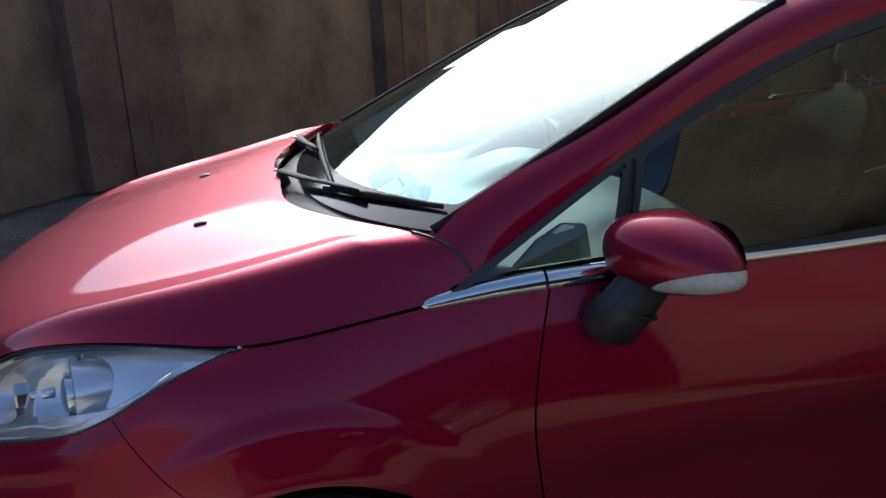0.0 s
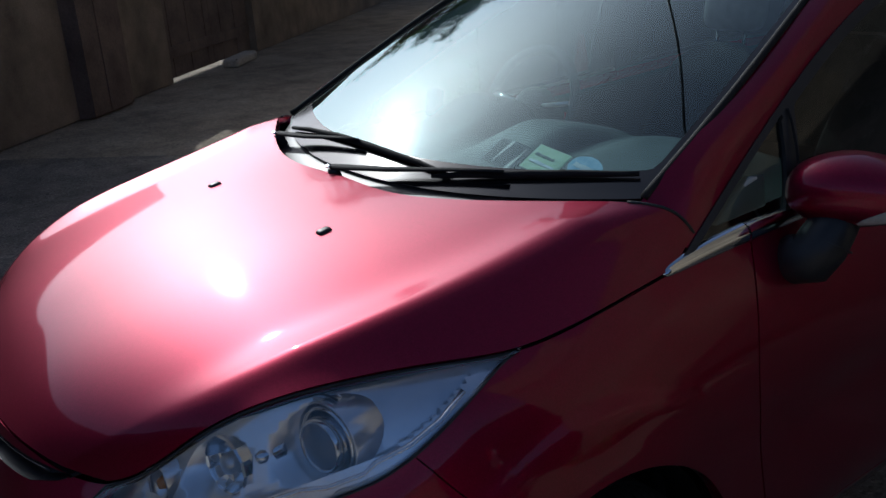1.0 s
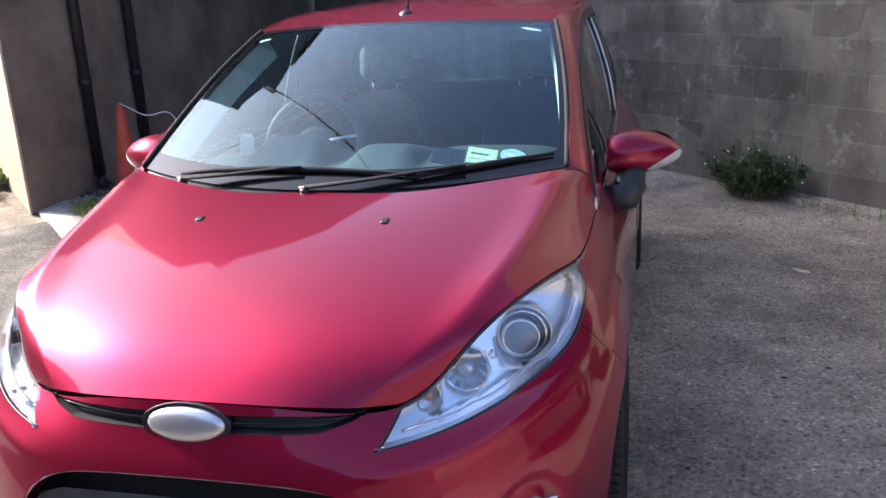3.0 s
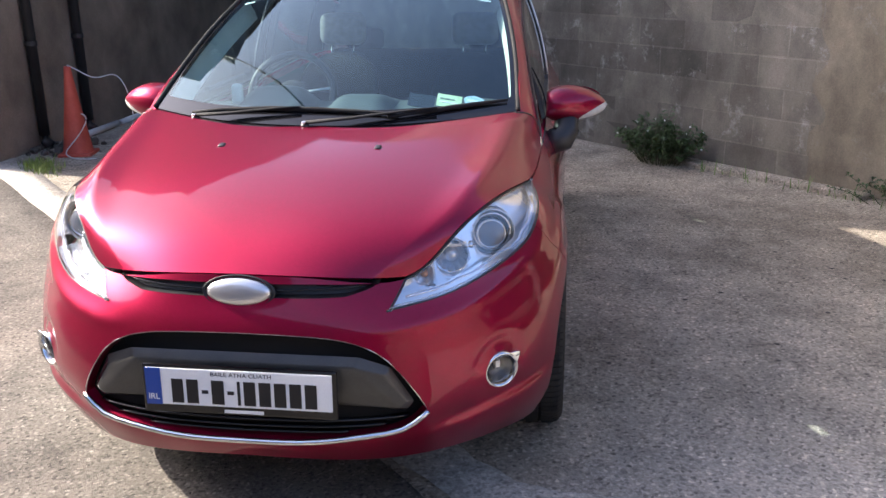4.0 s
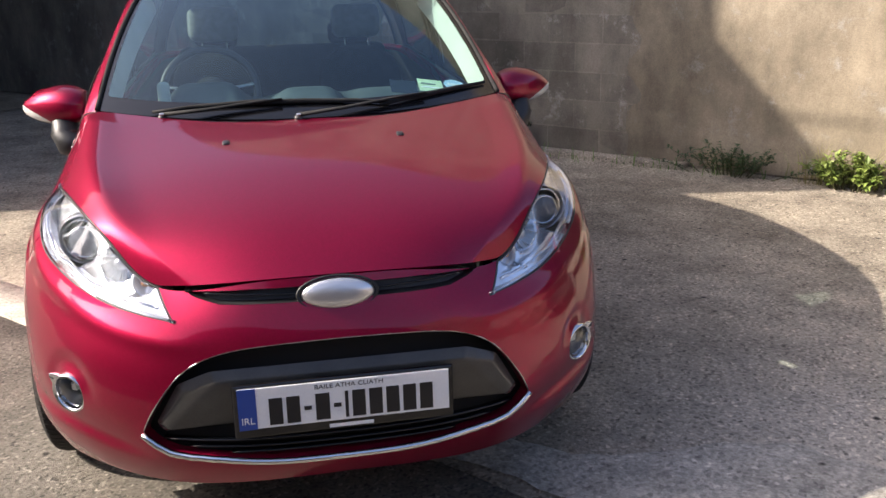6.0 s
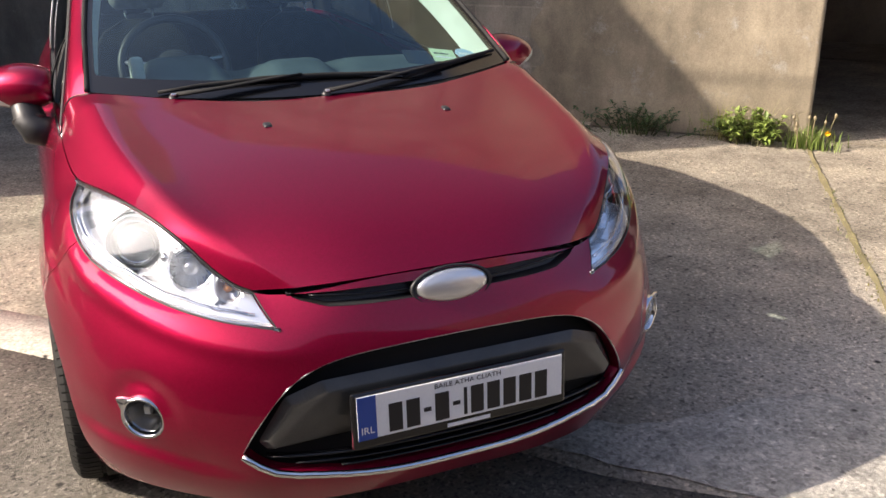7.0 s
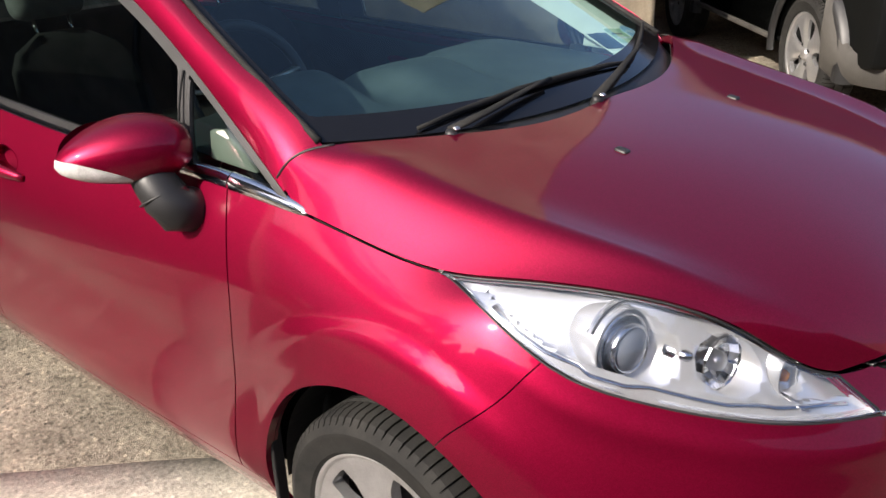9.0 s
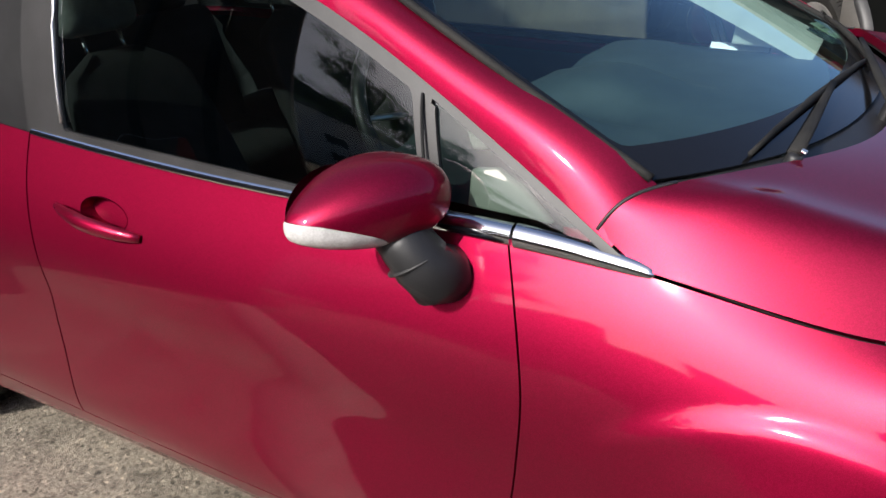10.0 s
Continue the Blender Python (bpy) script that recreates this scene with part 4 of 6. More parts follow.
    # wheels and their wells
    for y in (WHEEL_Y, WHEEL_Y + BASE):
        wheel(car, pose(side * .757, y, WHEEL_Z, 0, 90 * side, 0), side)
        well = bmesh.new()
        rows = [[well.verts.new((side * x, y + .352 * math.cos(a), WHEEL_Z + .352 * math.sin(a))) for x in (.80, .55)] for a in np.linspace(-.05, math.pi + .05, 40)]
        for a, b in zip(rows, rows[1:]):
            well.faces.new((a[0], a[1], b[1], b[0]))
        well.faces.new([r[1] for r in rows])
        part("wheel_liner", well, BLACK, car, smooth=False)
    flap = boxed(.03, .012, .22, pose(side * .822, WHEEL_Y + .352, .33, 0, 0, 0), .004)
    part("mud_flap", flap, GREY_PLASTIC, car)

cover = [Vector(p) for p in lamp_piece[0]]
# headlamps: clear lens over a bright bowl with a projector, a main beam and an indicator
for side in SIDES:
    lamp = part("headlamp", panel_mesh(lamp_piece, (side,), 0, 0.001, 0.004), LENS, car, "clear headlamp lens", smooth=True)
    bowl = panel_mesh(lamp_piece, (1,), 0, 0.0, 0.006)
    back = Vector((-.030, .048, -.004))
    for v in bowl.verts:
        v.co += back
    axis = Vector((.22, -.97, .05)).normalized()
    wells = [(Vector((.638, .418, .789)), .062), (Vector((.531, .308, .752)), .048), (Vector((.466, .223, .725)), .029)]
    def hole(c, at, r):
        return r - (c - at - axis * (c - at).dot(axis)).length
    for at, r in wells:
        split(bowl, lambda c: hole(c, at, r))
        taken(bowl, lambda c: hole(c, at, r) > 0)
    rim = [e for e in bowl.edges if e.is_boundary and all(abs(hole(e.verts[0].co, *w)) + abs(hole(e.verts[1].co, *w)) > .0012 for w in wells)]
    outer = {v: v.co - back - v.normal * .004 for e in rim for v in e.verts}
    inner = [e for e in bowl.edges if e.is_boundary and e not in set(rim)]
    for v in [g for g in bmesh.ops.extrude_edge_only(bowl, edges=inner)["geom"] if isinstance(g, bmesh.types.BMVert)]:
        v.co -= axis * .11
    got = bmesh.ops.extrude_edge_only(bowl, edges=rim)["geom"]
    for v in [g for g in got if isinstance(g, bmesh.types.BMVert)]:
        old = next((e.other_vert(v) for e in v.link_edges if e.other_vert(v) in outer), None)
        if old:
            v.co = outer[old]
    flipped(bowl, side)
    part("reflector", bowl, BOWL, lamp, smooth=True)
    way = Vector((.22 * side, -.97, .05)).normalized().to_track_quat("Z", "Y").to_matrix().to_4x4()
    def lamp_at(x, y, z):
        return Matrix.Translation((x * side, y, z)) @ way
    # projector: stepped dish, bezel, chrome barrel and a dark glass
    m = lamp_at(.634, .418, .785)
    part("lamp_dish", turned([(.0665, -.075), (.066, -.012), (.064, -.008), (.0625, -.014), (.060, -.030), (.056, -.060), (.040, -.066), (0, -.068)], 48, m @ pose(.005 * side, .004, 0)), BOWL, lamp, smooth=True)
    bezel = part("projector", turned([(.0575, -.055), (.057, -.016), (.055, -.010), (.052, -.011), (.0505, -.020), (.048, -.036)], 48, m @ pose(.004 * side, .004, 0)), CHROME, lamp, smooth=True)
    part("projector_barrel", turned([(.049, -.060), (.047, -.020), (.0435, -.004), (.0425, .002), (.040, .004), (.0375, .001)], 48, m), CHROME, bezel, smooth=True)
    part("projector_lens", turned([(.0378, .001), (.030, .007), (.018, .011), (0, .013)], 32, m), PROJECTOR, bezel, smooth=True)
    # main beam: a faceted bowl with a capped bulb
    m = lamp_at(.531, .308, .752)
    beam = part("main_beam", turned([(.052, -.070), (.0515, .002), (.050, .006), (.046, .002), (.040, -.014), (.030, -.028), (.015, -.036), (0, -.038)], 14, m), CHROME, lamp, angle=8)
    part("bulb_cover", turned([(.017, -.034), (.018, -.008), (.015, .002), (.008, .006), (0, .007)], 24, m), SATIN, beam, smooth=True)
    blade = plate_of([(-.043, -.004), (.043, -.004), (.036, .004), (-.036, .004)], .016)
    bmesh.ops.transform(blade, matrix=m @ pose(0, .026, -.014, -90, 0, 0), verts=blade.verts)
    part("beam_shade", blade, CHROME, beam)
    # indicator in a leaf-shaped hollow, with its ribbed window towards the tip
    m = lamp_at(.466, .223, .725)
    hollow = turned([(.036, -.050), (.035, .004), (.032, .006), (.026, -.004), (.014, -.014), (0, -.017)], 30)
    bmesh.ops.transform(hollow, matrix=m @ Matrix.Diagonal((.80, 1.1, 1, 1)), verts=hollow.verts)
    blink = part("indicator", hollow, BOWL, lamp, smooth=True)
    part("bulb", turned([(0, .006), (.008, .003), (.011, -.006), (.009, -.020)], 16, m), AMBER, blink, smooth=True)
    for k in range(7):
        part("lamp_rib", tube([m @ Vector(((-.022 - .007 * k) * side, -.030 + .0035 * k, .006 - .002 * k)), m @ Vector(((-.022 - .007 * k) * side, .030 - .004 * k, .006 - .002 * k))], .0022, 6), BOWL, blink, smooth=True)
    # small marker bulb between the two, and the brow over the projector
    m = lamp_at(.578, .352, .772)
    part("marker_bulb", turned([(0, .016), (.008, .013), (.012, .004), (.012, -.004), (.017, -.010), (.018, -.030)], 20, m), CHROME, lamp, smooth=True)
    for k in range(3):
        arch = [lamp_at(.634, .418, .785) @ Vector((side * (.070 + .005 * k) * math.cos(a), (.070 + .005 * k) * math.sin(a), -.018 - .007 * k)) for a in (math.pi / 2 + side * q for q in np.linspace(-.25, 1.0, 12))]
        part("brow_louvre", tube(arch, .0022, 6), (BOWL, BLACK, BOWL)[k], lamp, smooth=True)
    # bright ledge along the lower edge
    ws = np.linspace(.335, .93, 30)
    ledge = [min(cover, key=lambda p: abs(lamp_w(p) - w) + 3 * abs(p.z - low_edge(w) - .017)) for w in ws]
    part("lamp_ledge", tube([Vector((p.x * side, p.y, p.z)) + Vector((-.010 * side, .016, -.002)) for p in ledge[1::2]], .0065, 8, flat=.5), CHROME, lamp, smooth=True)
    foot = [f for f in lamp_piece[1] if all(cover[k].z - low_edge(lamp_w(cover[k])) < .034 for k in f)]
    part("lamp_floor", panel_mesh((lamp_piece[0], foot), (side,), 0, -0.017), BOWL, lamp, smooth=True)
    seal = panel_mesh(lamp_piece, (side,), 0, -0.002)
    pts = [e for e in seal.edges if e.is_boundary]
    rubber = bmesh.new()
    loop, start = [], pts[0].verts[0]
    left = set(pts)
    v = start
    while True:
        e = next((e for e in v.link_edges if e in left), None)
        if e is None:
            break
        left.discard(e)
        v = e.other_vert(v)
        loop.append(v.co.copy())
    tube(loop[::2], .0026, 6, rubber, closed=True)
    seal.free()
    part("lamp_seal", rubber, BLACK, lamp, smooth=True)

# grille, slot, emblem, plate
nose = lower(420, 200)[:170].reshape(-1, 3)
def front_y(x, z):
    """How far back the nose's skin lies at that place."""
    d = np.hypot(nose[:, 0] - abs(x), nose[:, 2] - z)
    near = np.argsort(d)[:4]
    w = 1 / (d[near] + 1e-4)
    return float((nose[near, 1] * w).sum() / w.sum())
grille = part("lower_grille", walled(grille_piece, BOTH, (0, .06, 0)), DARK, car, smooth=True)
for z, w in ((.372, .44), (.352, .38), (.334, .28)):
    bm = bmesh.new()
    tube([(x, front_y(x, z) + .030, z) for x in np.linspace(-w, w, 25)], .011, 8, bm, .35)
    part("grille_slat", bm, GLOSS_BLACK, grille, smooth=True)
panel_out = [(-.455, .415), (-.395, .520), (-.315, .553), (.315, .553), (.395, .520), (.455, .415), (.435, .392), (-.435, .392)]
bm = bmesh.new()
ring_a = [bm.verts.new((x, front_y(x, z) + .020, z)) for x, z in panel_out]
ring_b = [bm.verts.new((x * .965, front_y(x * .965, z) + .006, .476 + (z - .476) * (.66 if z > .476 else .86))) for x, z in panel_out]
n = len(panel_out)
for k in range(n):
    bm.faces.new((ring_a[k], ring_a[(k + 1) % n], ring_b[(k + 1) % n], ring_b[k]))
bm.faces.new((ring_b[0], ring_b[1], ring_b[2], ring_b[7]))
bm.faces.new((ring_b[2], ring_b[3], ring_b[6], ring_b[7]))
bm.faces.new((ring_b[3], ring_b[4], ring_b[5], ring_b[6]))
bmesh.ops.recalc_face_normals(bm, faces=bm.faces)
bmesh.ops.bevel(bm, geom=[e for e in bm.edges if not e.is_boundary], offset=.006, offset_type="OFFSET", segments=3, profile=.5, affect="EDGES", clamp_overlap=True)
part("plate_panel", bm, PANEL, grille, "satin grey panel behind the number plate", smooth=True)
bm = bmesh.new()
low_x = np.linspace(-.492, .492, 61)
low_z = curve([(0, .311), (.2, .315), (.36, .332), (.45, .353), (.493, .387)])
low_z = (lambda rule: lambda x: rule(abs(x)))(low_z)
tube([(x, front_y(x, low_z(x)) - .004, low_z(x)) for x in low_x], .0085, 10, bm)
part("chrome_strip", bm, CHROME, grille, "bright chrome strip under the grille", smooth=True)
bm = bmesh.new()
up = [tuple(q) for q in GRILLE_TOP[::-1]]
up = up + [(-x, z) for x, z in up[-2::-1]]
tube([(x, front_y(x, z) + .002, z) for x, z in up], .0019, 8, bm)
part("grille_trim", bm, SATIN, grille, smooth=True)
slot = part("upper_grille", walled(slot_piece, BOTH, (0, .03, 0)), BLACK, car, smooth=True)
bm = bmesh.new()
tube([(x, .057 + .62 * max(0, abs(x) - .06) ** 2, .7245 + .008 * (x / .34) ** 2) for x in np.linspace(-.315, .315, 41)], .0022, 8, bm)
part("grille_bar", bm, GLOSS_BLACK, slot, smooth=True)
emb = turned([(0, .019), (.5, .018), (.8, .0145), (.93, .010), (1, .002), (1, -.02)], 56)
bmesh.ops.transform(emb, matrix=pose(0, .050, .722, 78, 0, 0) @ Matrix.Diagonal((.089, .038, 1, 1)), verts=emb.verts)
badge = part("blank_badge", emb, BADGE, car, "plain satin silver oval badge", smooth=True)
rimb = turned([(.98, -.02), (1.06, -.015), (1.10, .002), (1.07, .008), (.99, .004)], 56)
bmesh.ops.transform(rimb, matrix=pose(0, .050, .722, 78, 0, 0) @ Matrix.Diagonal((.091, .041, 1, 1)), verts=rimb.verts)
part("badge_rim", rimb, BLACK, badge, smooth=True)

plate_m = pose(0, -.014, .471, -3, 0, 0)
holder = part("number_plate", boxed(.535, .012, .138, plate_m @ pose(0, .003, -.008), .006), GLOSS_BLACK, car, "number plate in a black dealer frame")
part("plate_face", boxed(.510, .004, .104, plate_m @ pose(0, -.005, 0), .0015), PLATE_WHITE, holder)
part("plate_band", boxed(.043, .002, .104, plate_m @ pose(-.2335, -.0078, 0)), BLUE, holder, "blue band with country letters")
at = -.185
for wide in (.036, .036, .022, .038, .022, .012, .036, .036, .036, .036, .036):
    tall = .010 if wide == .022 else .068
    part("plate_bar", boxed(wide - .004, .0016, tall, plate_m @ pose(at + wide / 2, -.0075, -.011)), INK, holder)
    at += wide + .0055
upright = plate_m @ pose(0, -.0074, 0, 90, 0, 0)
lettering("BAILE ATHA CLIATH", .016, INK, upright @ pose(.01, .0395, 0), holder, .0004, .165)
lettering("IRL", .024, PLATE_WHITE, plate_m @ pose(-.2335, -.0092, -.030, 90, 0, 0), holder, .0004, .030)
part("dealer_bar", boxed(.108, .001, .009, plate_m @ pose(.012, -.0036, -.066)), PLATE_WHITE, holder)

# fog lamps
for side in SIDES:
    m = Matrix.Translation((FOG_AT.x * side, FOG_AT.y, FOG_AT.z)) @ Vector((FOG_WAY.x * side, FOG_WAY.y, FOG_WAY.z)).to_track_quat("Z", "Y").to_matrix().to_4x4()
    fog = part("fog_lamp", walled(fog_piece, (side,), (-.02 * side, .035, 0)), BLACK, car, smooth=True)
    part("fog_ring", turned([(.052, -.012), (.054, .002), (.052, .010), (.048, .011), (.045, .004), (.043, -.012)], 40, m), CHROME, fog, smooth=True)
    part("fog_lens", turned([(.0445, -.004), (.035, .002), (.018, .007), (0, .008)], 32, m), FOG_GLASS, fog, smooth=True)
    part("fog_bulb", boxed(.016, .022, .014, m @ pose(-.004 * side, .012, -.014), .003), SATIN, fog, "pale bulb shield")
    part("fog_bowl", turned([(.0445, -.007), (.034, -.026), (.020, -.036), (0, -.04)], 32, m), FOG_BOWL, fog, smooth=True)
    # a pointed chrome fin reaches from the ring towards the wheel, with a dark slot along it
    fin = plate_of([(.028, .044), (.046, .046), (.062, .044), (.060, .034), (.053, .008), (.048, .010)], .010, m @ Matrix.Diagonal((side, 1, 1, 1)) @ pose(0, 0, .004, -90, 0, 0), .002)
    fin_part = part("fog_fin", fin, CHROME, fog, "pointed chrome fin", smooth=False)
    part("fin_slot", boxed(.014, .0035, .004, m @ pose(.053 * side, .034, .0035, 0, 0, 22 * side), .001), BLACK, fin_part)
# bonnet washer jets
for x in (-.256, .256):
    part("washer_jet", boxed(.022, .030, .016, pose(x, .668, .979, 10, 0, 0), .006, 3), BLACK, hood, smooth=True)

# ---- inside and on the red car ----
# floor and bulkheads that close the cabin and the engine bay
for name, size, at in (("floor_pan", (1.46, 2.9, .03), (0, 2.35, .24)), ("bulkhead", (1.40, .03, .66), (0, 1.14, .60)), ("tail_panel", (1.2, .03, .7), (0, 3.72, .6)),
                       ("engine_tray", (.86, .84, .03), (0, .68, .25)), ("radiator", (.9, .03, .42), (0, .24, .47))):
    part(name, boxed(*size, pose(*at), .01), DARK, car)
outline = [(.40, .125), (.555, .23), (.68, .36), (.765, .50)]
part("undertray", plate_of(outline + [(-x, y) for x, y in outline[::-1]], .01, pose(0, 0, .235, -90, 0, 0)), DARK, car)
# cowl panel under the foot of the screen
rows = []
bm = bmesh.new()
for x in np.linspace(-.70, .70, 57):
    s = abs(x) / .672
    y0, z0 = .842 + .235 * s ** 2.4, .985 + .030 * s ** 2
    y1, z1 = .930 + .185 * s ** 2.2, 1.012 + .020 * s ** 2
    rows.append([bm.verts.new((x, y0 - .01, z0 - .03)), bm.verts.new((x, y0 + .02, z0 - .004)), bm.verts.new((x, (y0 + y1) / 2 + .012, (z0 + z1) / 2 - .004)), bm.verts.new((x, y1, z1 - .006)), bm.verts.new((x, y1 + .02, z1 - .02))])
for a, b in zip(rows, rows[1:]):
    for k in range(4):
        bm.faces.new((a[k], b[k], b[k + 1], a[k + 1]))
part("cowl", bm, BLACK, car, "matt black scuttle panel", smooth=True)

def screen_point(x, y, up=0.0):
    """A place on the screen, or that far off its outer face."""
    mids, edges = screen_mid, screen_edge
    best = None
    for m, e in zip(mids, edges):
        p = min(abs(x) / e[0], 1.0) ** 2.2
        yy = m[1] + (e[1] - m[1]) * p
        if best is None or abs(yy - y) < best[0]:
            best = (abs(yy - y), m[2] + (e[2] - m[2]) * p)
    return Vector((x, y - .43 * up, best[1] + .9 * up))


def wiper(pivot, joint, tip_a, tip_b):
    w = new("wiper")
    w.parent = car
    part("pivot", turned([(.014, -.03), (.014, .002), (.011, .008), (0, .010)], 20, Matrix.Translation(pivot) @ pose(0, 0, 0, 20, 0, 0)), BLACK, w, smooth=True)
    part("pivot_nut", boxed(.014, .010, .004, Matrix.Translation(pivot + Vector((0, -.014, .014))) @ pose(0, 0, 0, 25, 0, 0), .002), SATIN, w)
    mid = pivot.lerp(joint, .35) + Vector((0, 0, .006))
    arm = bmesh.new()
    tube([pivot + Vector((0, 0, .010)), mid, pivot.lerp(joint, .75) + Vector((0, 0, .008)), joint + Vector((0, 0, .006))], [.013, .011, .008, .006], 10, arm, .5)
    part("arm", arm, RUBBER, w, smooth=True)
    part("clip", boxed(.045, .012, .012, Matrix.Translation(joint + Vector((0, 0, .002))) @ pose(0, -6, 0, 20, 0, 0), .004), BLACK, w)
    blade = bmesh.new()
    pts = []
    for t in np.linspace(0, 1, 14):
        x, y = tip_a[0] + (tip_b[0] - tip_a[0]) * t, tip_a[1] + (tip_b[1] - tip_a[1]) * t
        sag = -.010 * math.sin(math.pi * t)
        pts.append(screen_point(x, y + sag, .009))
    tube(pts, [.0038 + .003 * math.sin(math.pi * t) for t in np.linspace(0, 1, 14)], 8, blade, 1.3)
    part("blade", blade, RUBBER, w, smooth=True)


wiper(Vector((-.455, .945, 1.020)), screen_point(-.08, .972, .016), (-.49, 1.010), (.285, .966))
wiper(Vector((-.035, .865, 1.012)), screen_point(.40, 1.008, .016), (.235, .950), (.635, 1.135))
# rubber edge of the screen
for side in SIDES:
    bm = bmesh.new()
    tube([(side * (x + .002), y, z + .003) for x, y, z in run_of(SCREEN_EDGE, 40)], .008, 8, bm)
    part("screen_seal", bm, RUBBER, screen, smooth=True)
# pale linings of the windscreen pillars, seen through the glass
    bm = bmesh.new()
    g = [[bm.verts.new((side * (x - a), y + .030 + b, z - .022 - c)) for a, b, c in ((.002, 0, .002), (.012, .006, .022), (.024, .016, .05), (.028, .03, .08))] for x, y, z in run_of(SCREEN_EDGE, 30)]
    for a, b in zip(g, g[1:]):
        for k in range(3):
            bm.faces.new((a[k], b[k], b[k + 1], a[k + 1]))
    bmesh.ops.recalc_face_normals(bm, faces=bm.faces)
    part("pillar_trim", bm, CREAM, car, "pale cream pillar trim", smooth=True)
for side in SIDES:
    foot = plate_of([(1.235, .955), (1.285, 1.005), (1.335, 1.032), (1.382, 1.026), (1.392, .960)], .02, pose(side * .724 - .01, 0, 0, 0, 0, 0) @ pose(0, 0, 0, 0, 0, 90) @ pose(0, -.02, 0), .006)
    part("pillar_foot", foot, CREAM, car, "pale cream foot of the pillar lining", smooth=True)
# discs in the lower corner of the screen, and small patches in its upper corners
def on_screen(name, x0, x1, y0, y1, mat, n=8, label="", below=.004, oval=False):
    bm = bmesh.new()
    if oval:
        ring = [bm.verts.new(screen_point((x0 + x1) / 2 + (x1 - x0) / 2 * math.cos(a), (y0 + y1) / 2 + (y1 - y0) / 2 * math.sin(a), -below)) for a in np.linspace(0, 2 * math.pi, 28, endpoint=False)]
        bm.faces.new(ring)
    else:
        g = [[bm.verts.new(screen_point(x, y, -below)) for y in (y0, y1)] for x in np.linspace(x0, x1, n)]
        for a, b in zip(g, g[1:]):
            bm.faces.new((a[0], b[0], b[1], a[1]))
    got = bmesh.ops.extrude_face_region(bm, geom=bm.faces[:])["geom"]
    bmesh.ops.translate(bm, vec=(0, .0006, -.0012), verts=[v for v in got if isinstance(v, bmesh.types.BMVert)])
    bmesh.ops.recalc_face_normals(bm, faces=bm.faces)
    return part(name, bm, mat, screen, label)
on_screen("paper_disc", .388, .475, 1.052, 1.115, PAPER_GREEN, label="pale green paper disc behind the screen")
on_screen("paper_lines", .398, .465, 1.070, 1.076, PAPER_WHITE, below=.0025)
on_screen("paper_lines", .398, .450, 1.088, 1.093, INK_GREY, below=.0025)
on_screen("round_disc", .482, .560, 1.075, 1.132, PAPER_BLUE, label="pale blue round disc behind the screen", oval=True)
on_screen("disc_stripe", .495, .547, 1.098, 1.108, PAPER_WHITE, below=.0025)
on_screen("disc_holder", .288, .382, 1.035, 1.100, HOLDER, label="dark clear ticket holder", below=.006)
on_screen("corner_patch", -.54, -.49, 1.772, 1.790, PAPER_WHITE, oval=True)
on_screen("corner_patch", .455, .525, 1.775, 1.792, PAPER_WHITE, oval=True)

# dashboard: a moulded top with a cowl over the dials and a hump in the middle
bm = bmesh.new()
xs, ys = np.linspace(-.70, .70, 61), np.linspace(0, 1, 17)
gridv = []
for x in xs:
    col = []
    for t in ys:
        y = 1.02 + .12 * (abs(x) / .7) ** 2 + (.62 - .07 * (abs(x) / .7) ** 2) * t
        z = .958 + .020 * t - .02 * (abs(x) / .7) ** 4
        z += .074 * math.exp(-((x + .35) / .14) ** 6) * math.exp(-((t - .86) / .22) ** 2)
        z += .056 * math.exp(-((x - .03) / .12) ** 6) * math.exp(-((t - .72) / .25) ** 2)
        z += .030 * math.exp(-((x - .40) / .20) ** 6) * math.exp(-((t - .80) / .25) ** 2)
        z -= .012 * math.exp(-((abs(x + .17) - .02) / .03) ** 2) * math.exp(-((t - .7) / .3) ** 2)
        col.append(bm.verts.new((x, y, z)))
    col.append(bm.verts.new((x, col[-1].co.y + .03, .86)))
    col.append(bm.verts.new((x, col[-2].co.y + .01, .60)))
    gridv.append(col)
for a, b in zip(gridv, gridv[1:]):
    for k in range(len(a) - 1):
        bm.faces.new((a[k], a[k + 1], b[k + 1], b[k]))
bmesh.ops.recalc_face_normals(bm, faces=bm.faces)
dash = part("dashboard", bm, TRIM, car, "grey moulded plastic dashboard", angle=24)
part("dash_pod", boxed(.045, .05, .085, pose(-.50, 1.50, 1.022, -12, 0, 8), .016, 3), CREAM, dash, "small pale pod at the dial cowl", smooth=True)
part("dial_cluster", boxed(.26, .03, .10, pose(-.36, 1.66, .93, -15, 0, 0), .02), GLOSS_BLACK, dash)
part("centre_console", boxed(.24, .12, .40, pose(0, 1.68, .72), .03), TRIM_DARK, dash)
for x in (-.60, .60, -.07, .07):
    part("air_vent", turned([(.045, 0), (.048, .008), (.040, .010), (.036, 0), (0, -.004)], 24, pose(x, 1.61, .88, -80, 0, 0)), SATIN, dash, smooth=True)
wheel_m = pose(-.345, 1.75, .985, 66, 0, 0)
steer = part("steering_wheel", tube([wheel_m @ Vector((.185 * math.cos(a), .180 * math.sin(a), 0)) for a in np.linspace(0, 2 * math.pi, 48, endpoint=False)], .0155, 12, closed=True), BLACK, car, "black steering wheel", smooth=True)
part("wheel_boss", turned([(0, .03), (.05, .028), (.075, .012), (.08, -.02), (.05, -.10)], 28, wheel_m @ pose(0, -.01, -.01)), TRIM_DARK, steer, smooth=True)
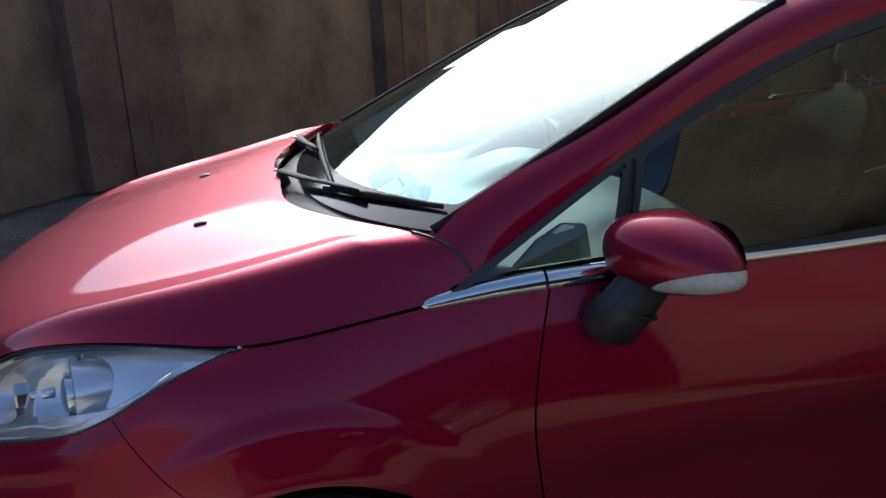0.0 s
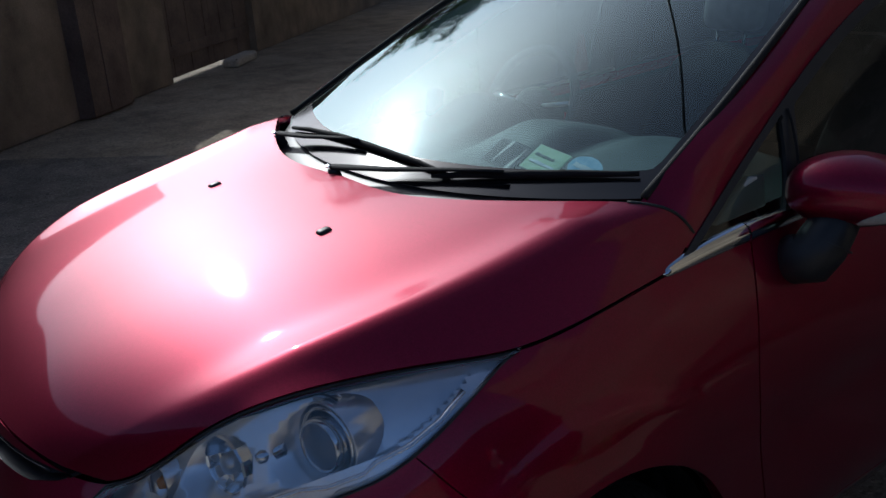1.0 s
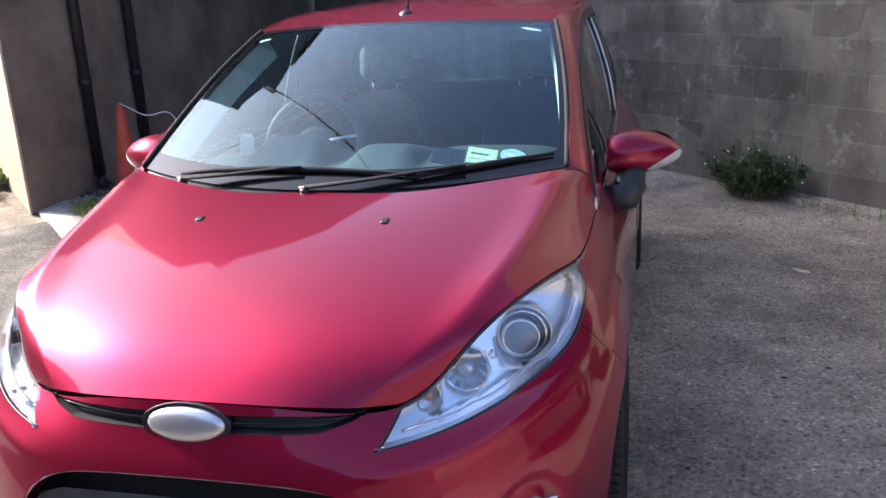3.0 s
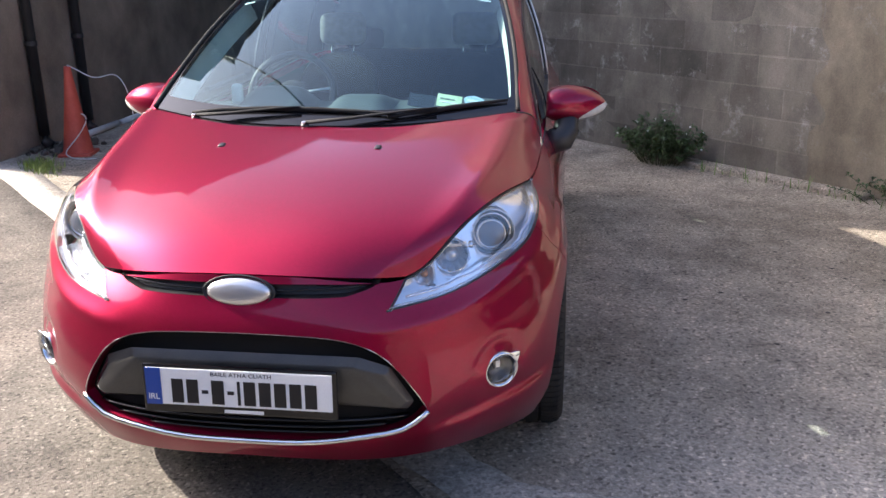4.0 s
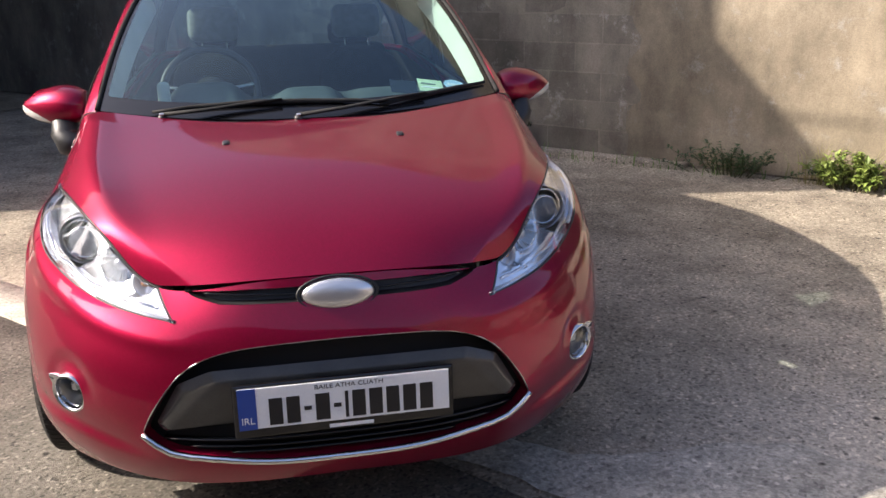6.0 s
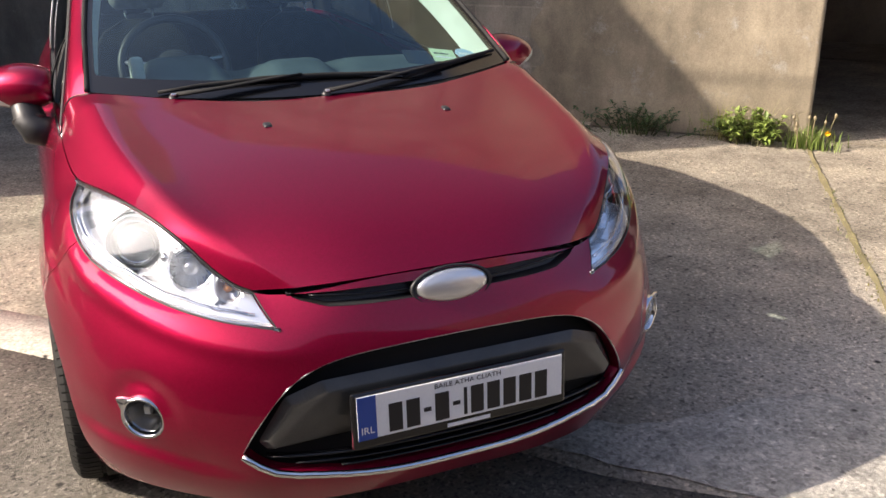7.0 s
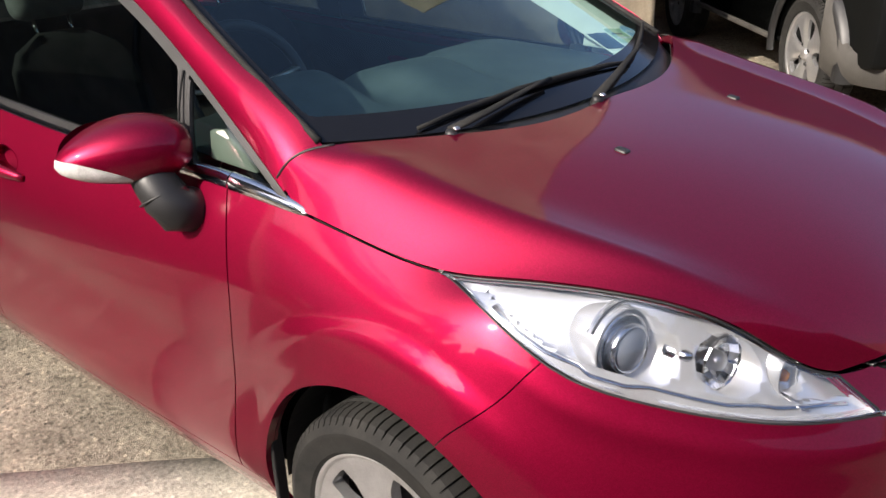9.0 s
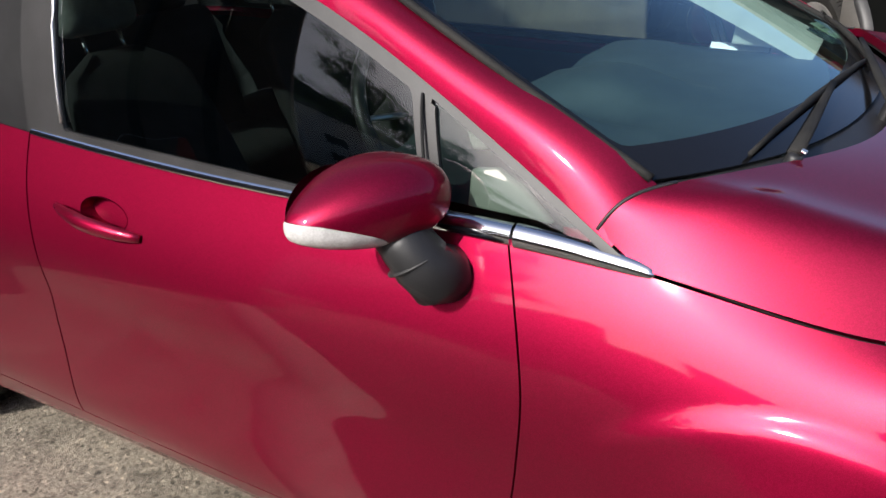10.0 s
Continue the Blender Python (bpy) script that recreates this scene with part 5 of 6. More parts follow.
for a in (10, 170, 270):
    c, s = math.cos(radians(a)), math.sin(radians(a))
    part("wheel_spoke", tube([wheel_m @ Vector((.06 * c, .06 * s, 0)), wheel_m @ Vector((.18 * c, .176 * s, 0))], .014, 8, flat=.5), SATIN, steer, smooth=True)


def seat(x):
    root = new("front_seat")
    root.parent = car
    part("cushion", boxed(.50, .52, .16, pose(x, 2.29, .50, 6, 0, 0), .06, 4), FABRIC, root, smooth=True)
    back = bmesh.new()
    rings = []
    for t in np.linspace(0, 1, 13):
        y, z = 2.49 + .27 * t, .48 + .58 * t
        w = .235 - .055 * t ** 3
        d = .075 - .03 * t ** 2
        k = 1 - .55 * max(0, (t - .85) / .15) ** 2
        rings.append([back.verts.new((x + w * k * math.copysign(abs(math.cos(a)) ** .6, math.cos(a)), y + d * k * math.copysign(abs(math.sin(a)) ** .7, math.sin(a)) - .03 * abs(math.cos(a)) ** 4, z)) for a in np.linspace(0, 2 * math.pi, 28, endpoint=False)])
    for a, b in zip(rings, rings[1:]):
        for k in range(28):
            back.faces.new((a[k], a[(k + 1) % 28], b[(k + 1) % 28], b[k]))
    back.faces.new(rings[-1])
    back.faces.new(rings[0][::-1])
    part("backrest", back, FABRIC, root, smooth=True)
    part("headrest", boxed(.25, .10, .17, pose(x, 2.805, 1.185, -10, 0, 0), .045, 4), HEAD, root, smooth=True)
    for dx in (-.06, .06):
        part("headrest_post", tube([(x + dx, 2.765, 1.02), (x + dx, 2.79, 1.12)], .006, 8), CHROME, root, smooth=True)


for x in (-.36, .36):
    seat(x)
part("rear_bench", boxed(1.25, .50, .18, pose(0, 3.12, .50), .06, 3), FABRIC, car, smooth=True)
part("rear_backrest", boxed(1.20, .16, .58, pose(0, 3.36, .74, -18, 0, 0), .06, 3), FABRIC, car, smooth=True)
for x in (-.38, .38):
    part("rear_headrest", boxed(.24, .09, .13, pose(x, 3.44, 1.08, -12, 0, 0), .04, 3), FABRIC, car, smooth=True)
# tailgate with its window, plain roof aerial
bm = bmesh.new()
g = [[bm.verts.new((x, 3.55 + .20 * t + .02 * (1 - (x / .55) ** 2), 1.39 - .40 * t - .05 * (x / .55) ** 2 * (1 - t))) for t in np.linspace(0, 1, 8)] for x in np.linspace(-.62, .62, 21)]
for a, b in zip(g, g[1:]):
    for k in range(7):
        bm.faces.new((a[k], b[k], b[k + 1], a[k + 1]))
part("rear_screen", bm, GLASS, car, smooth=True)
part("aerial", tube([(.0, 1.93, 1.435), (.0, 2.06, 1.60)], [.006, .002], 8), RUBBER, car, smooth=True)
part("aerial_foot", turned([(.03, 0), (.026, .012), (.012, .022), (0, .024)], 20, pose(0, 1.925, 1.433, 10, 0, 0)), BLACK, car, smooth=True)

# ---- the yard: u runs along the back wall, v towards it ----
ROOT2 = math.sqrt(2)
def yard(u, v, z=0.0):
    return Vector(((u + v) / ROOT2, (v - u) / ROOT2, z))
YARD = pose(0, 0, 0, 0, 0, -45)
def slab_mesh(u0, u1, v0, v1, z0, z1, bevel=0.0):
    return boxed(u1 - u0, v1 - v0, z1 - z0, Matrix.Translation(yard((u0 + u1) / 2, (v0 + v1) / 2, (z0 + z1) / 2)) @ YARD, bevel)
def structure(ob, label, category):
    return tagged(ob, label, category, kind="structure")
def prism(outline, z0, z1):
    """An upright block over an (x, y) outline."""
    bm = bmesh.new()
    low, high = [[bm.verts.new((x, y, z)) for x, y in outline] for z in (z0, z1)]
    n = len(outline)
    for k in range(n):
        bm.faces.new((low[k], low[(k + 1) % n], high[(k + 1) % n], high[k]))
    bm.faces.new(high)
    bm.faces.new(low[::-1])
    bmesh.ops.recalc_face_normals(bm, faces=bm.faces)
    return bm


# one ground sheet out to the horizon, finer near the car and slightly uneven
bm = bmesh.new()
steps = [-400, -120, -40, -20] + list(np.arange(-12, 9, .5)) + [12, 20, 40, 120, 400]
rough = lambda u, v: -.012 + .008 * noise.noise(Vector((u * .45, v * .45, 0))) + .003 * noise.noise(Vector((u * 2, v * 2, 4)))
gv = [[bm.verts.new(yard(u, v, rough(u, v) if abs(u) < 12 and abs(v) < 9 else -.012)) for v in steps] for u in steps]
for a, b in zip(gv, gv[1:]):
    for k in range(len(steps) - 1):
        bm.faces.new((a[k], b[k], b[k + 1], a[k + 1]))
bmesh.ops.recalc_face_normals(bm, faces=bm.faces)
structure(part("ground", bm, LANE, smooth=True), "dusty sandy lane surface with worn patches", "ground")


def sheet_over(name, u0, u1, v0, v1, z, mat, wobble, label, category, step=.25):
    """A thin ground layer with a ragged border and a real edge."""
    bm = bmesh.new()
    us, vs = np.arange(u0, u1 + 1e-6, step), np.arange(v0, v1 + 1e-6, step)
    g = []
    for i, u in enumerate(us):
        col = []
        for j, v in enumerate(vs):
            edge = i in (0, len(us) - 1) or j in (0, len(vs) - 1)
            w = wobble if edge else 0
            du, dv = w * noise.noise(Vector((u * 1.7, v * 1.7, 1))), w * noise.noise(Vector((u * 1.7, v * 1.7, 7)))
            col.append(bm.verts.new(yard(u + du, v + dv, z + .006 * noise.noise(Vector((u * .8, v * .8, 2))) + .002 * noise.noise(Vector((u * 3, v * 3, 2))))))
        g.append(col)
    for a, b in zip(g, g[1:]):
        for k in range(len(vs) - 1):
            bm.faces.new((a[k], b[k], b[k + 1], a[k + 1]))
    bmesh.ops.recalc_face_normals(bm, faces=bm.faces)
    rim = [e for e in bm.edges if e.is_boundary]
    got = bmesh.ops.extrude_edge_only(bm, edges=rim)["geom"]
    for v in [q for q in got if isinstance(q, bmesh.types.BMVert)]:
        v.co.z = -.05
    return structure(part(name, bm, mat, smooth=True), label, category)


sheet_over("road", -5.25, 14.75, -3.75, .5, .001, TARMAC, .05, "weathered grey tarmac lane beside the concrete pad", "road")
sheet_over("pavement_pad", -8.0, 9.5, .5, 9.0, .004, CONCRETE, .02, "stained speckled concrete parking pad", "pavement")
sheet_over("pavement_edge", -6.1, -1.0, .47, .72, .010, PALE, .03, "pale concrete edging strip between tarmac and pad", "pavement", .125)

# smoother pale cement along the pad's front edge, widening away from the car
apron = bmesh.new()
rows = []
for u in np.linspace(-.7, 7.0, 130):
    grow = min(1.0, max(0.0, (u - .1) / .9))
    far_v = .76 + .42 * grow * grow * (3 - 2 * grow) + .07 * noise.noise(Vector((u * 2.1, 3, 3))) + .03 * noise.noise(Vector((u * 9, 3, 3)))
    near_v = .53 + .03 * noise.noise(Vector((u * 4, 8, 3))) + .012 * noise.noise(Vector((u * 19, 8, 3)))
    row = []
    for t in np.linspace(0, 1, 9):
        v = near_v + (far_v - near_v) * t
        lift = .0085 * min(1.0, (1 - t) * 5) ** .5 + .0005
        row.append(apron.verts.new(yard(u, v, .004 + lift + .006 * noise.noise(Vector((u * .8, v * .8, 2))) + .002 * noise.noise(Vector((u * 3, v * 3, 2))))))
    rows.append(row)
for a, b in zip(rows, rows[1:]):
    for k in range(8):
        apron.faces.new((a[k], b[k], b[k + 1], a[k + 1]))
bmesh.ops.recalc_face_normals(apron, faces=apron.faces)
structure(part("pavement_apron", apron, APRON, smooth=True), "smoother pale cement skim along the pad edge", "pavement")

# back wall of concrete blocks
wall = structure(part("wall_back", slab_mesh(-9.9, .735, 4.8115, 5.0, 0, 5.2), MORTAR), "grey concrete block wall with pale mortar and stains", "wall")
structure(part("wall_plinth", slab_mesh(-2.6, -.75, 4.66, 4.80, -.01, .045, .012), CONCRETE), "low concrete footing at the foot of the wall", "wall footing")


def block_meshes(n, w, d, h):
    """A few blocks with chipped corners and uneven faces."""
    rnd = random.Random(5)
    out = []
    for _ in range(n):
        bm = bmesh.new()
        box(bm, w, d, h)
        bmesh.ops.bevel(bm, geom=bm.edges[:], offset=.0025, segments=1, affect="EDGES")
        for v in bm.verts:
            v.co += Vector((rnd.uniform(-.003, .003), rnd.uniform(-.0015, .0015), rnd.uniform(-.003, .003)))
        me = bpy.data.meshes.new("block")
        bm.to_mesh(me)
        bm.free()
        me.materials.append(BLOCK)
        out.append(me)
    return out


whole, halves = block_meshes(6, .432, .10, .207), block_meshes(3, .212, .10, .207)
rnd = random.Random(11)
for row in range(24):
    z = .108 + .215 * row
    right = .735
    if row % 2:
        ob = new("block", rnd.choice(halves))
        ob.parent = wall
        ob.matrix_basis = Matrix.Translation(yard(right - .1075, 4.860 + rnd.uniform(-.002, .002), z)) @ YARD
        right -= .22
    while right > -4.4:
        ob = new("block", rnd.choice(whole))
        ob.parent = wall
        ob.matrix_basis = Matrix.Translation(yard(right - .22, 4.860 + rnd.uniform(-.002, .002), z)) @ YARD
        right -= .44

# rough plaster over the end of the block wall
coat = bmesh.new()
us, zs = np.linspace(0, 1, 70), np.linspace(0.02, 5.21, 130)
lumpy = lambda u, z: .004 * noise.noise(Vector((u * 3, z * 3, 4))) + .003 * noise.noise(Vector((u * 14, z * 14, 9)))
cols = []
for k in us:
    col = []
    for z in zs:
        left = -1.35 + .2 * noise.noise(Vector((z * .9, 2, 5))) + .10 * noise.noise(Vector((z * 5, 2, 5)))
        u = left + (.742 - left) * k
        col.append(coat.verts.new(yard(u, 4.797 + .026 * max(0, 1 - k * 9) + lumpy(u, z) * min(1, k * 3), z)))
    cols.append(col)
cols.append([coat.verts.new(yard(.746 + lumpy(z, 3), 5.0, z)) for z in zs])
for a, b in zip(cols, cols[1:]):
    for k in range(len(zs) - 1):
        coat.faces.new((a[k], b[k], b[k + 1], a[k + 1]))
bmesh.ops.recalc_face_normals(coat, faces=coat.faces)
part("plaster_coat", coat, PLASTER, wall, "rough sandy plaster over the wall end, coloured paler where sunlit", smooth=True)

# tall rendered building beside the pad: one side along the pad, one along the lane
corner = (-3.65, 4.25)
lane_end = (corner[0] - 14 / ROOT2, corner[1] + 14 / ROOT2)
house = structure(part("wall_left", prism([corner, (-3.65, 16.0), (-13.5, 16.0), lane_end], 0, 4.76), RENDER), "dark rendered side wall of a tall building", "wall")
roofline = [(4.25, 4.95), (4.45, 5.06), (4.92, 5.46), (4.93, 5.95), (5.8, 6.05), (7.4, 6.5), (9.0, 6.95), (16, 6.95), (16, 4.75), (4.25, 4.75)]
bm = bmesh.new()
near, deep = [[bm.verts.new((-3.66 - d, min(y + d, 16.0 + .01 * k), z)) for k, (y, z) in enumerate(roofline)] for d in (0.0, 9.0)]
for k in range(len(roofline)):
    bm.faces.new((near[k], near[(k + 1) % len(roofline)], deep[(k + 1) % len(roofline)], deep[k]))
bm.faces.new(near[::-1])
bm.faces.new(deep)
bmesh.ops.recalc_face_normals(bm, faces=bm.faces)
part("roof", bm, SLATE, house, "dark sloping slate roof")
gutter = bmesh.new()
tube([(-3.62, y, z - .02) for y, z in roofline[4:8]], .055, 10, gutter)
part("gutter", gutter, BLACK, house, smooth=True)

part("lane_plaster", slab_mesh(-19.6, -5.592, .402, .4225, 0, 4.74, .004), SANDY, house, "sandy plaster on the lane side")

# low wall across the lane, with stained piers and a pair of plank doors
far = structure(part("wall_far", slab_mesh(-9.2, -6.9, -4.05, -3.75, 0, 2.05), RENDER), "dark rendered wall across the lane", "wall")
structure(part("wall_far_side", slab_mesh(-6.9, 10, -4.05, -3.745, 0, 2.5), RENDER), "dark rendered wall across the lane", "wall")
structure(part("wall_far_end", slab_mesh(-32.8, -12.2, -4.05, -3.70, 0, 2.95), RENDER), "dark rendered wall across the lane", "wall")
structure(part("wall_over_doors", slab_mesh(-12.2, -9.2, -4.05, -3.75, 2.1, 2.9), RENDER), "dark lintel over plank doors", "wall")
for u0, u1 in ((-4.1, -3.1), (-7.8, -6.95)):
    pier = structure(part("wall_pier", slab_mesh(u0, u1, -3.76, -3.60, 0, 2.05, .01), WOOD), "weathered brown plank panel on the wall", "wall panel")
    n = 5
    for k in range(n):
        w = (u1 - u0) / n
        part("plank", slab_mesh(u0 + w * k + .0015, u0 + w * (k + 1) - .0015, -3.615 + .004 * (k % 2), -3.58 + .006 * (k % 3), .02, 2.04 - .02 * (k % 2), .004), WOOD, pier)
doors = thing("plank_door", "pair of weathered brown timber plank doors in the wall", "door", kind="structure")
for k in range(16):
    u0 = -12.18 + .186 * k
    part("plank", slab_mesh(u0, u0 + (.17 if k == 7 else .182), -3.85 + .004 * (k % 3), -3.80 + .004 * (k % 3), .04, 2.08, .004), WOOD, doors)
for z in (.35, 1.75):
    part("ledge", slab_mesh(-12.15, -9.25, -3.80, -3.775, z - .07, z + .07, .004), WOOD, doors)
kerb = thing("stone_kerb", "pale stone lying at the foot of the plank doors", "stone", Matrix.Translation(yard(-10.9, -3.5)))
part("stone", boxed(.95, .22, .12, pose(0, 0, .05, 0, 0, -42), .03), PALE, kerb)

# end of the lane: a pale house
pale = thing("pale_house", "pale rendered house at the far end of the lane", "house", Matrix.Translation(yard(-36, -2)))
part("wall", boxed(14, 6, 7.6, pose(0, 0, 3.8, 0, 0, 45)), LIMEWASH, pale)
bm = plate_of([(-7.2, 0), (7.2, 0), (0, 3.2)], 6.4)
part("roof", bm, SLATE, pale).matrix_basis = pose(0, 0, 7.55, 0, 0, 45) @ pose(0, -3.2, 0)
for off in (-4.2, -1.4, 1.4, 4.2):
    m = pose(0, 0, 0, 0, 0, 45)
    win = part("window", boxed(1.1, .12, 1.3, m @ pose(off, -3.0, 1.7)), LIMEWASH, pale)
    part("pane", boxed(.9, .04, 1.1, m @ pose(off, -3.07, 1.7)), GLOSS_BLACK, win)
    win = part("window", boxed(1.1, .12, 1.3, m @ pose(off, -3.0, 4.2)), LIMEWASH, pale)
    part("pane", boxed(.9, .04, 1.1, m @ pose(off, -3.07, 4.2)), GLOSS_BLACK, win)
m = pose(0, 0, 0, 0, 0, 135)
for off in (-1.6, 1.6):
    win = part("window", boxed(1.3, .12, 1.3, m @ pose(off, -7.0, 1.6)), LIMEWASH, pale)
    part("pane", boxed(1.1, .04, 1.1, m @ pose(off, -7.07, 1.6)), GLOSS_BLACK, win)

# open shed beyond the end of the back wall
structure(part("wall_shed_side", slab_mesh(.55, .715, 5.0, 10.5, 0, 2.4), RENDER), "dark side wall of the open shed", "wall")
structure(part("wall_shed_back", slab_mesh(.74, 7.0, 10.5, 10.7, 0, 2.4), RENDER), "dark back wall of the open shed", "wall")
structure(part("wall_shed_far", slab_mesh(6.8, 7.0, 4.9, 10.5, 0, 2.4), RENDER), "dark far wall of the open shed", "wall")
structure(part("ceiling", slab_mesh(.748, 7.3, 4.9, 10.9, 2.4, 2.52), RENDER), "dark roof of the open shed", "ceiling")
structure(part("wall_yard_end", slab_mesh(7.0, 7.2, -3.7, 4.9, 0, 2.4), RENDER), "rendered wall closing the yard", "wall")

# pipes on the building's side
for y in (5.08, 5.84):
    down = thing("downpipe", "black plastic downpipe fixed to the dark wall", "pipe", group="downpipes on the dark wall", at=Matrix.Translation((-3.60, y, 0)))
    part("pipe", tube([(0, 0, .12), (0, 0, 4.9)], .045, 14), BLACK, down, smooth=True)
    part("shoe", tube([(0, 0, .14), (.01, -.01, .07), (.06, -.02, .03)], .046, 14), BLACK, down, smooth=True)
    for z in (.9, 2.2, 3.6):
        part("bracket", turned([(.05, -.02), (.054, -.02), (.054, .02), (.05, .02)], 16, Matrix.Translation((0, 0, z))), BLACK, down)
rail = thing("floor_pipe", "pale grey plastic pipe lying along the foot of the wall", "pipe", Matrix.Translation((-3.5, 5.3, .03)))
for y0, y1 in ((0, .85), (.95, 1.9), (2.05, 3.1), (3.3, 4.6)):
    part("length", tube([(.02 * math.sin(y0), y0, 0), (.02 * math.sin(y1), y1, .005)], .03, 12), PIPE_GREY, rail, smooth=True)
# cone with its wire
cone = thing("traffic_cone", "faded orange traffic cone standing by the dark wall", "traffic cone", pose(-3.18, 4.86, 0, 0, 0, 12))
part("body", turned([(.125, .03), (.118, .05), (.060, .45), (.030, .70), (.026, .735), (.018, .735), (.018, .70)], 28), CONE, cone, smooth=True)
part("base", boxed(.27, .27, .03, pose(0, 0, .017), .008), CONE, cone)
cable = thing("loose_cable", "pale loose cable draped from the cone", "cable", Matrix.Translation((-3.18, 4.86, 0)))
pts = [(.0, 0, .745), (.08, .02, .70), (.20, .05, .64), (.32, .08, .66), (.40, .10, .62), (.45, .11, .48), (.46, .12, .30), (.43, .11, .22)]
part("strand", tube([Vector(p) for p in natural(range(8), pts, np.linspace(0, 7, 40))], .005, 8), PIPE_GREY, cable, smooth=True)
pts = [(.10, -.06, .36), (.13, -.05, .30), (.06, -.12, .16), (-.02, -.16, .05), (.10, -.2, .012), (.24, -.16, .012)]
part("strand", tube([Vector(p) for p in natural(range(6), pts, np.linspace(0, 5, 30))], .005, 8), PIPE_GREY, cable, smooth=True)
rubble = thing("rubble", "small heap of dark stones and dirt by the wall", "stones", Matrix.Translation((-3.45, 5.05, 0)), kind="stuff")
rr = random.Random(4)
bm = bmesh.new()
for k in range(92):
    s = rr.uniform(.012, .045) if k < 70 else rr.uniform(.003, .008)
    got = bmesh.ops.create_icosphere(bm, subdivisions=1, radius=s)["verts"]
    at = Vector((rr.gauss(0, .14), rr.gauss(0, .18), s * .5)) if k < 70 else Vector((rr.uniform(.3, 1.5), rr.gauss(-.5, .22), s * .4 + .004))
    for v in got:
        v.co = v.co * rr.uniform(.7, 1.2) + at
part("stones", bm, RUBBLE, rubble)


# ---- plants ----
def leaf(bm, at, way, length, width, fold=.25):
    """A pointed leaf of four faces, folded along its rib."""
    way = way.normalized()
    side = way.cross(Vector((0, 0, 1)))
    side = side.normalized() if side.length > .01 else Vector((1, 0, 0))
    up = side.cross(way)
    a, m, t = at, at + way * length * .5 + up * length * .06, at + way * length - up * length * .05
    l, r = m + side * width * .5 + up * width * fold, m - side * width * .5 + up * width * fold
    va, vm, vt, vl, vr = (bm.verts.new(p) for p in (a, m, t, l, r))
    for f in ((va, vm, vl), (vm, vt, vl), (va, vr, vm), (vm, vr, vt)):
        bm.faces.new(f)


def bush(name, label, at, wide, deep, tall, leaves, size, mat, seed, stems=26, flowers=0):
    rnd = random.Random(seed)
    root = thing(name, label, "plant", Matrix.Translation(at) @ YARD)
    bm, wood, white = bmesh.new(), bmesh.new(), bmesh.new()
    for s in range(stems):
        a, r = rnd.uniform(0, 2 * math.pi), rnd.random() ** .6
        top = Vector((wide * .5 * r * math.cos(a) * rnd.uniform(.7, 1.15), deep * .5 * r * math.sin(a), tall * (1 - .45 * r * r) * rnd.uniform(.55, 1.1)))
        foot = Vector((top.x * .45, top.y * .45, 0))
        mid = foot.lerp(top, .5) + Vector((rnd.gauss(0, .02), rnd.gauss(0, .02), .02))
        tube([foot, mid, top], [.004, .003, .001], 4, wood)
        for _ in range(leaves // stems):
            t = rnd.uniform(.2, 1.05)
            p = foot.lerp(mid, t * 2) if t < .5 else mid.lerp(top, t * 2 - 1)
            d = Vector((rnd.gauss(0, 1), rnd.gauss(0, 1), rnd.uniform(-.3, .9)))
            leaf(bm, p, d, size * rnd.uniform(.6, 1.4), size * rnd.uniform(.4, .75))
        if s < flowers:
            got = bmesh.ops.create_icosphere(white, subdivisions=1, radius=.008)["verts"]
            for v in got:
                v.co += top + Vector((0, -.01, .01))
    tagged(part("stalk_growth", wood, STALK, root), kind="stuff")
    tagged(part("foliage", bm, mat, root), kind="stuff")
    if flowers:
        tagged(part("blossom", white, PETAL, root), kind="stuff")
    return root


def grass(name, label, at, count, tall, spread, mat, seed):
    rnd = random.Random(seed)
    root = thing(name, label, "plant", Matrix.Translation(at) @ YARD)
    bm = bmesh.new()
    for _ in range(count):
        foot = Vector((rnd.gauss(0, spread[0]), rnd.gauss(0, spread[1]), 0))
        a, h = rnd.uniform(0, 2 * math.pi), tall * rnd.uniform(.4, 1.1)
        lean = Vector((math.cos(a), math.sin(a), 0)) * h * rnd.uniform(.2, .8)
        side = Vector((-math.sin(a), math.cos(a), 0)) * (.0022 if tall > .2 else .0035)
        v = [bm.verts.new(p) for p in (foot - side, foot + side, foot + lean * .4 + Vector((0, 0, h * .65)) + side * .8, foot + lean * .4 + Vector((0, 0, h * .65)) - side * .8, foot + lean + Vector((0, 0, h * .9)))]
        bm.faces.new(v[:4])
        bm.faces.new((v[3], v[2], v[4]))
    tagged(part("grass_growth", bm, mat, root), kind="stuff")
    return root


bush("weed_bush", "dark green weed with small white flowers by the block wall", yard(-2.35, 4.60), .95, .40, .40, 1500, .045, LEAF_DARK, 3, 60, 16)
bush("weed_bush", "straggling dark weed in the shade of the wall", yard(-.42, 4.68), 1.3, .24, .22, 620, .036, LEAF_DARK, 8, 30)
bush("leafy_weed", "bright green broad-leaved weed by the wall", yard(.38, 4.66), .56, .26, .25, 620, .060, LEAF_YELLOW, 5, 30)
grass("grass_tuft", "dry grass stalks by the block wall", yard(.32, 4.73), 150, .34, (.17, .025), DRY_GREEN, 6)
grass("grass_tuft", "short grass at the foot of the wall", yard(-1.0, 4.62), 60, .12, (.5, .05), LEAF_BRIGHT, 14)
dandy = grass("dandelion", "dandelion clump with a yellow flower and seed stalks", yard(.74, 4.68), 220, .17, (.075, .05), LEAF_YELLOW, 9)
rnd = random.Random(21)
